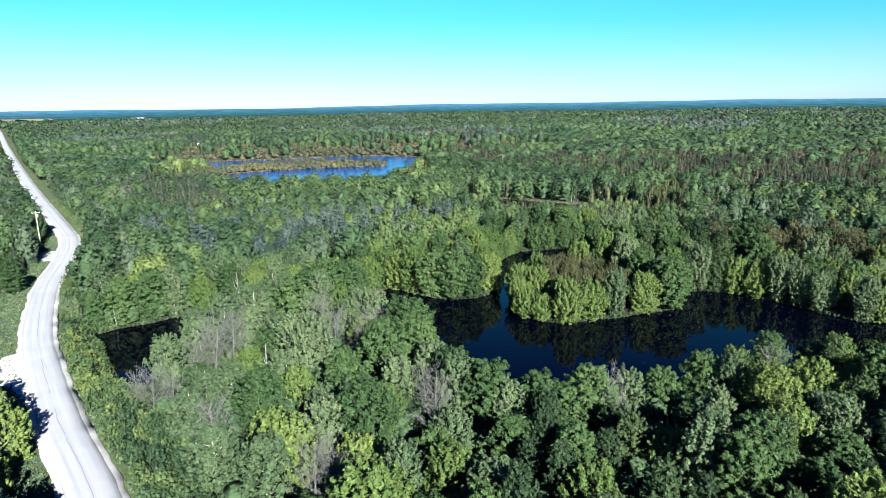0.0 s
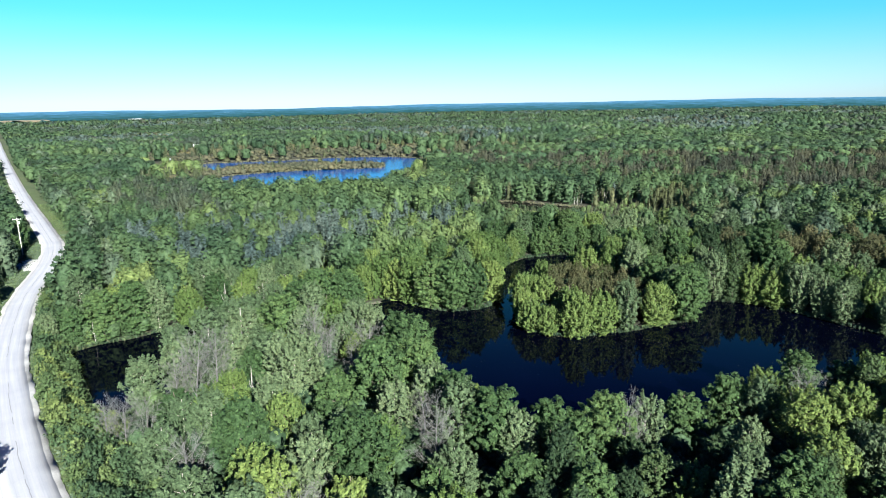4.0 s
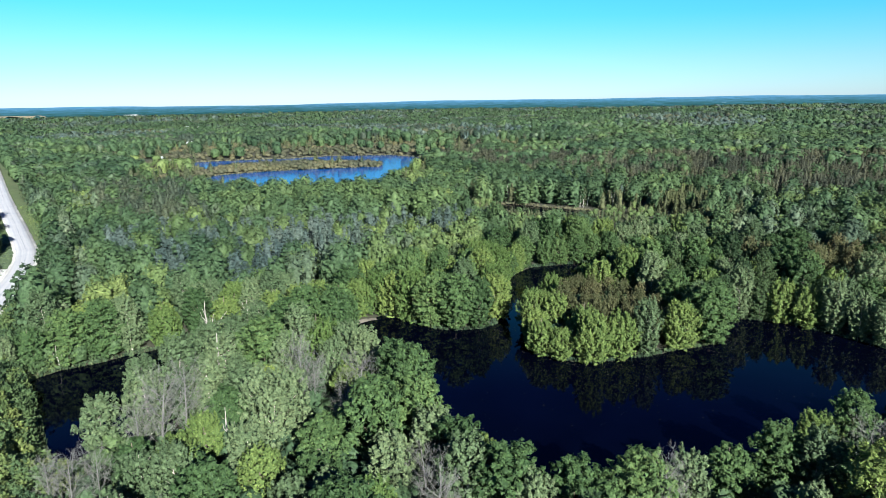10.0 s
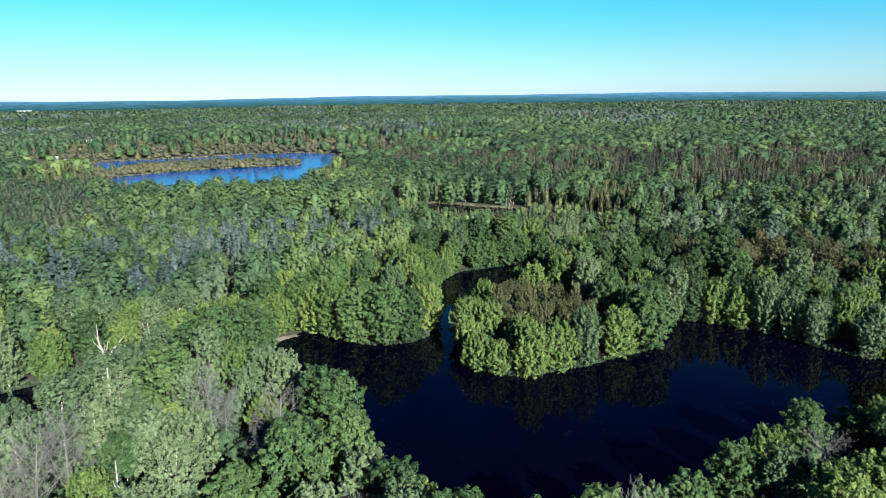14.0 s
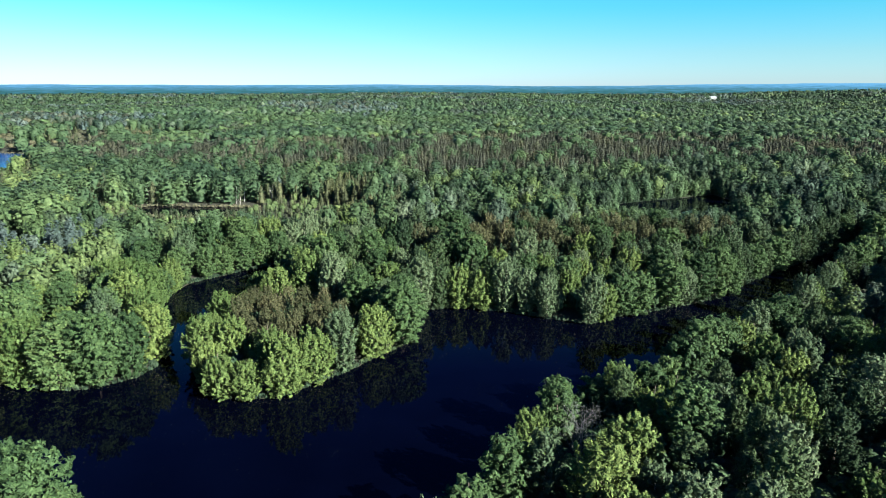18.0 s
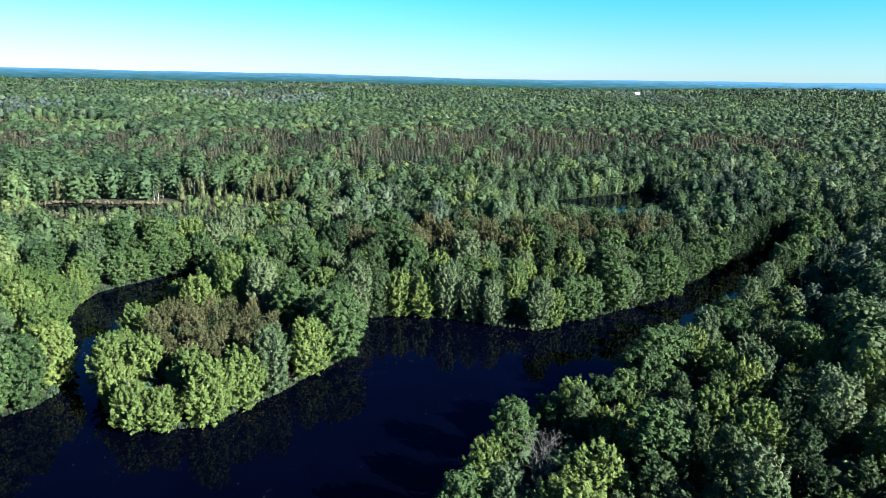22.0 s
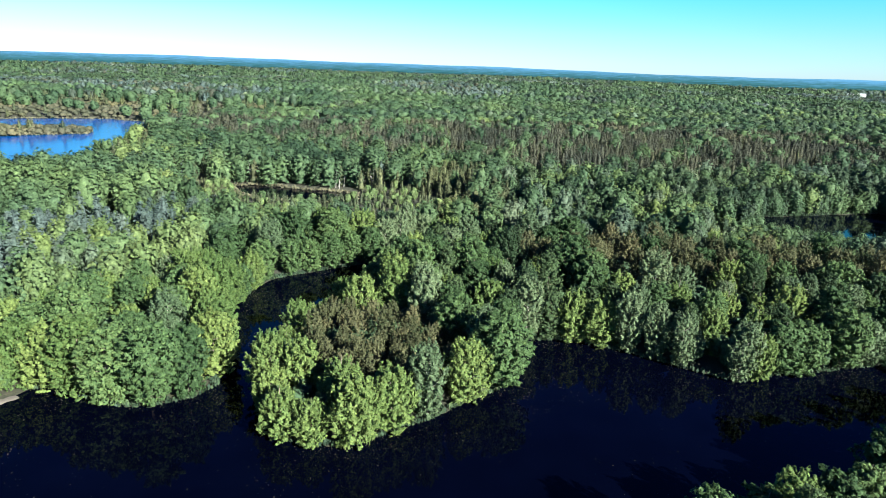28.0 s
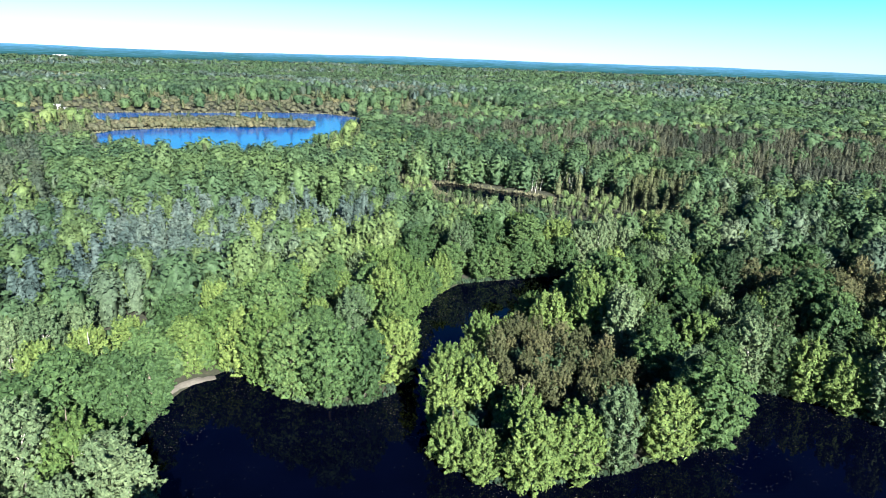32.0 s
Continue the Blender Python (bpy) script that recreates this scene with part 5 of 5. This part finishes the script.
def road_sign(x, y):
    root = new("road_sign")
    part("post", quad_mesh("sign_post", *tube([(0, 0, -0.3), (0, 0, 1.2), (0, 0, 2.4)], [0.05, 0.05, 0.05], 6), STEEL), root)
    part("plate", box_mesh("sign_plate", (0.75, 0.03, 0.75), WALL, 0.01, (0, -0.06, 2.0)), root, "plain pale sign plate")
    root.matrix_basis = pose(x, y, height_at(x, y), 0, 0, 20)
    tagged(root, "small pale road sign on a steel post", "road sign", kind="thing")


road_sign(-104.5, 216)


# ---- far buildings ----
def building(name, x, y, w, d, h, roof_h, turn, wall, label):
    root = new(name)
    part("wall", box_mesh("wall", (w, d, h + 2), wall, 0.05, (0, 0, h / 2 - 1)), root)
    bm = bmesh.new()
    ov = 0.5
    pts = [bm.verts.new(p) for p in ((-w / 2 - ov, -d / 2 - ov, h), (w / 2 + ov, -d / 2 - ov, h), (w / 2 + ov, d / 2 + ov, h), (-w / 2 - ov, d / 2 + ov, h), (-w / 2 - ov, 0, h + roof_h), (w / 2 + ov, 0, h + roof_h))]
    for f in ((0, 1, 5, 4), (2, 3, 4, 5), (0, 4, 3), (1, 2, 5), (3, 2, 1, 0)):
        bm.faces.new([pts[i] for i in f])
    part("roof", from_bm("roof", bm, ROOF), root, "pale ridged roof")
    part("door", box_mesh("door", (1.1, 0.1, 2.1), DARK, 0.02, (w * 0.1, -d / 2 - 0.04, 1.05)), root)
    for k in (-0.33, 0.33):
        win = part("window", box_mesh("window", (1.4, 0.12, 1.2), WALL, 0.02, (w * k, -d / 2 - 0.05, h * 0.6)), root)
        part("pane", box_mesh("pane", (1.2, 0.04, 1.0), DARK, 0.01, (w * k, -d / 2 - 0.12, h * 0.6)), win)
    root.matrix_basis = pose(x, y, height_at(x, y), 0, 0, turn)
    return tagged(root, label, name.replace("_", " "), kind="thing")


building("cottage", -246, 772, 9, 6, 4.5, 2.2, 10, WALL, "small white cottage in the scrub behind the lake")
building("boathouse", -222, 606, 7, 4.5, 2.6, 1.4, 5, WALL, "low pale boathouse on the lake landing")
building("barn", 1424, 985, 34, 12, 7.5, 4, -50, WALL, "long white farm building far across the woods")
building("farmhouse", 1462, 948, 16, 10, 7, 3.5, -40, WALL, "white farmhouse far across the woods")
building("shed", -379, 1186, 26, 14, 6, 3.5, 0, ROOF, "large grey shed among distant trees")
building("barn", -916, 2234, 40, 20, 12, 6, 15, WALL, "white barn beyond the distant woods")
building("farmhouse", -822, 1895, 26, 16, 12, 5, -10, WALL, "white house beyond the distant woods")


# ---- leaves and weed afloat, low plants ----
def floating_leaves():
    """Specks of leaves and weed gathered along the shores."""
    r = np.random.default_rng(77)
    x, y = r.uniform(-16, 140, 110000), r.uniform(88, 222, 110000)
    w = wetness(x, y)
    drift = np.sin(x * 0.19 + 1) * np.sin(y * 0.23 + 0.5)
    keep = (w > 0.3) & (r.uniform(size=len(x)) < np.where(drift > -0.1, 0.55, 0.10) * np.exp(-w / 5.0) + 0.004) & (y > 112)
    x, y = x[keep][:11000], y[keep][:11000]
    n = len(x)
    a = r.uniform(0, 6.28, n)
    s = r.uniform(0.035, 0.08, n)
    v = np.empty((n, 4, 3))
    for k in range(4):
        v[:, k, 0] = x + s * np.cos(a + k * 1.57) * (1.3 if k % 2 else 0.8)
        v[:, k, 1] = y + s * np.sin(a + k * 1.57) * (1.3 if k % 2 else 0.8)
        v[:, k, 2] = 0.012 + r.uniform(0, 0.02, n)
    tagged(new("floating_leaves", quad_mesh("floating_leaves", v.reshape(-1, 3), np.arange(4 * n).reshape(n, 4), FLECK)), "fallen leaves and weed afloat along the banks", "leaves", kind="stuff")


floating_leaves()


def low_growth(name, x, y, length, width, count_up, mat, label, seed):
    """Blades and leafy stems standing on the ground."""
    r = np.random.default_rng(seed)
    n = len(x)
    z = np.maximum(land(x, y), 0)
    h = length * r.uniform(0.6, 1.3, n)
    pos = np.stack([x, y, z + h * count_up], -1)
    normal = unit(r.normal(size=(n, 3)) * np.array([1, 1, 0.5]) + np.array([-0.2, -0.4, 0.5]))
    along = unit(r.normal(size=(n, 3)) * 0.4 + np.array([0, 0, 1]))
    v, q = leaf_quads(pos, normal, along, h[:, None], (width * r.uniform(0.6, 1.3, n))[:, None], r)
    me = quad_mesh(name, v, q, mat, np.repeat(r.uniform(0, 1, n), 4))
    tagged(new(name, me), label, "plants", kind="stuff")


rs = np.random.default_rng(5)
along_i = rs.integers(0, 150, 44000)
off = rs.uniform(3.6, 17, 44000) * rs.choice([-1, 1], 44000)
dirs = np.gradient(ROADLINE, axis=0)
dirs = dirs / np.linalg.norm(dirs, axis=1, keepdims=True)
spot = ROADLINE[along_i] + np.stack([-dirs[along_i, 1], dirs[along_i, 0]], -1) * off[:, None] + rs.uniform(-2, 2, (44000, 2))
ok = (wetness(spot[:, 0], spot[:, 1]) < -0.5) & (line_distance(ROADLINE, spot[:, 0], spot[:, 1]) > 3.9) & (spot[:, 1] > 35) & (spot[:, 1] < 330)
spot = spot[ok]
brush = np.abs(off[ok]) > 8.5
low_growth("verge_grass", spot[~brush, 0], spot[~brush, 1], 0.45, 0.25, 0.4, WOODS["willow"], "long green verge grass along the road", 61)
near_i = rs.integers(12, 70, 60000)
tuft = ROADLINE[near_i] + np.stack([-dirs[near_i, 1], dirs[near_i, 0]], -1) * (rs.uniform(3.5, 9.5, 60000) * rs.choice([-1, 1], 60000))[:, None] + rs.uniform(-2, 2, (60000, 2))
PULL_GRAVEL = [(-58.5, 90.5), (-74.2, 117), (-76.5, 114), (-84, 110), (-88, 104), (-80, 99), (-70.4, 101.5), (-66.9, 100.3)]
tuft = tuft[(line_distance(ROADLINE, tuft[:, 0], tuft[:, 1]) > 3.55) & (wetness(tuft[:, 0], tuft[:, 1]) < -0.5) & ~inside(PULL_GRAVEL, tuft[:, 0], tuft[:, 1])]
low_growth("verge_turf", tuft[:, 0], tuft[:, 1], 0.28, 0.3, 0.3, WOODS["poplar"], "rough green turf edging the road", 68)
low_growth("roadside_brush", spot[brush, 0], spot[brush, 1], 0.9, 0.6, 0.5, WOODS["maple"], "thick green brush on the road bank", 62)
print("tree things", len(PLACED))


def along_shores(polys, step, spread, seed, only=None):
    r = np.random.default_rng(seed)
    pts = np.concatenate([curve_through(list(p) + list(p[:1]), step) for p in polys])
    pts = pts + r.normal(size=pts.shape) * spread
    ok = (wetness(pts[:, 0], pts[:, 1]) < 0.25) & (wetness(pts[:, 0], pts[:, 1]) > -2.2)
    ok &= ~((pts[:, 0] > -15.5) & (pts[:, 0] < -7) & (pts[:, 1] > 158) & (pts[:, 1] < 170))
    return pts[ok]


e = np.concatenate([along_shores([POND, SIDE_POND, BACK_POND], 0.12, 0.6, 70 + i) for i in range(3)])
low_growth("bank_brush", e[:, 0], e[:, 1], 0.8, 0.45, 0.45, WOODS["cedar"], "leafy brush overhanging the pond banks", 63)
e = along_shores([SIDE_POND, STRIP], 0.5, 0.7, 75)
low_growth("bank_stems", e[:, 0], e[:, 1], 1.0, 0.16, 0.4, REED, "dry brown stems along the pond banks", 64)
e = np.concatenate([along_shores([LAKE, ISLE], 0.45, 2.0, 80 + i) for i in range(4)])
low_growth("reeds", e[:, 0], e[:, 1], 1.3, 1.2, 0.4, REED, "tan reeds fringing the lake", 65)
e = along_shores([STRIP], 0.12, 1.2, 88)
low_growth("pool_reeds", e[:, 0], e[:, 1], 1.3, 0.9, 0.4, REED, "tan reeds round the small pools", 67)
r9 = np.random.default_rng(9)
fx, fy = r9.uniform(-162, -15, 9000), r9.uniform(512, 575, 9000)
ok = inside(ISLE, fx, fy)
low_growth("reed_bed", fx[ok], fy[ok], 1.5, 1.3, 0.4, REED, "tan reed bed on the lake islet", 66)
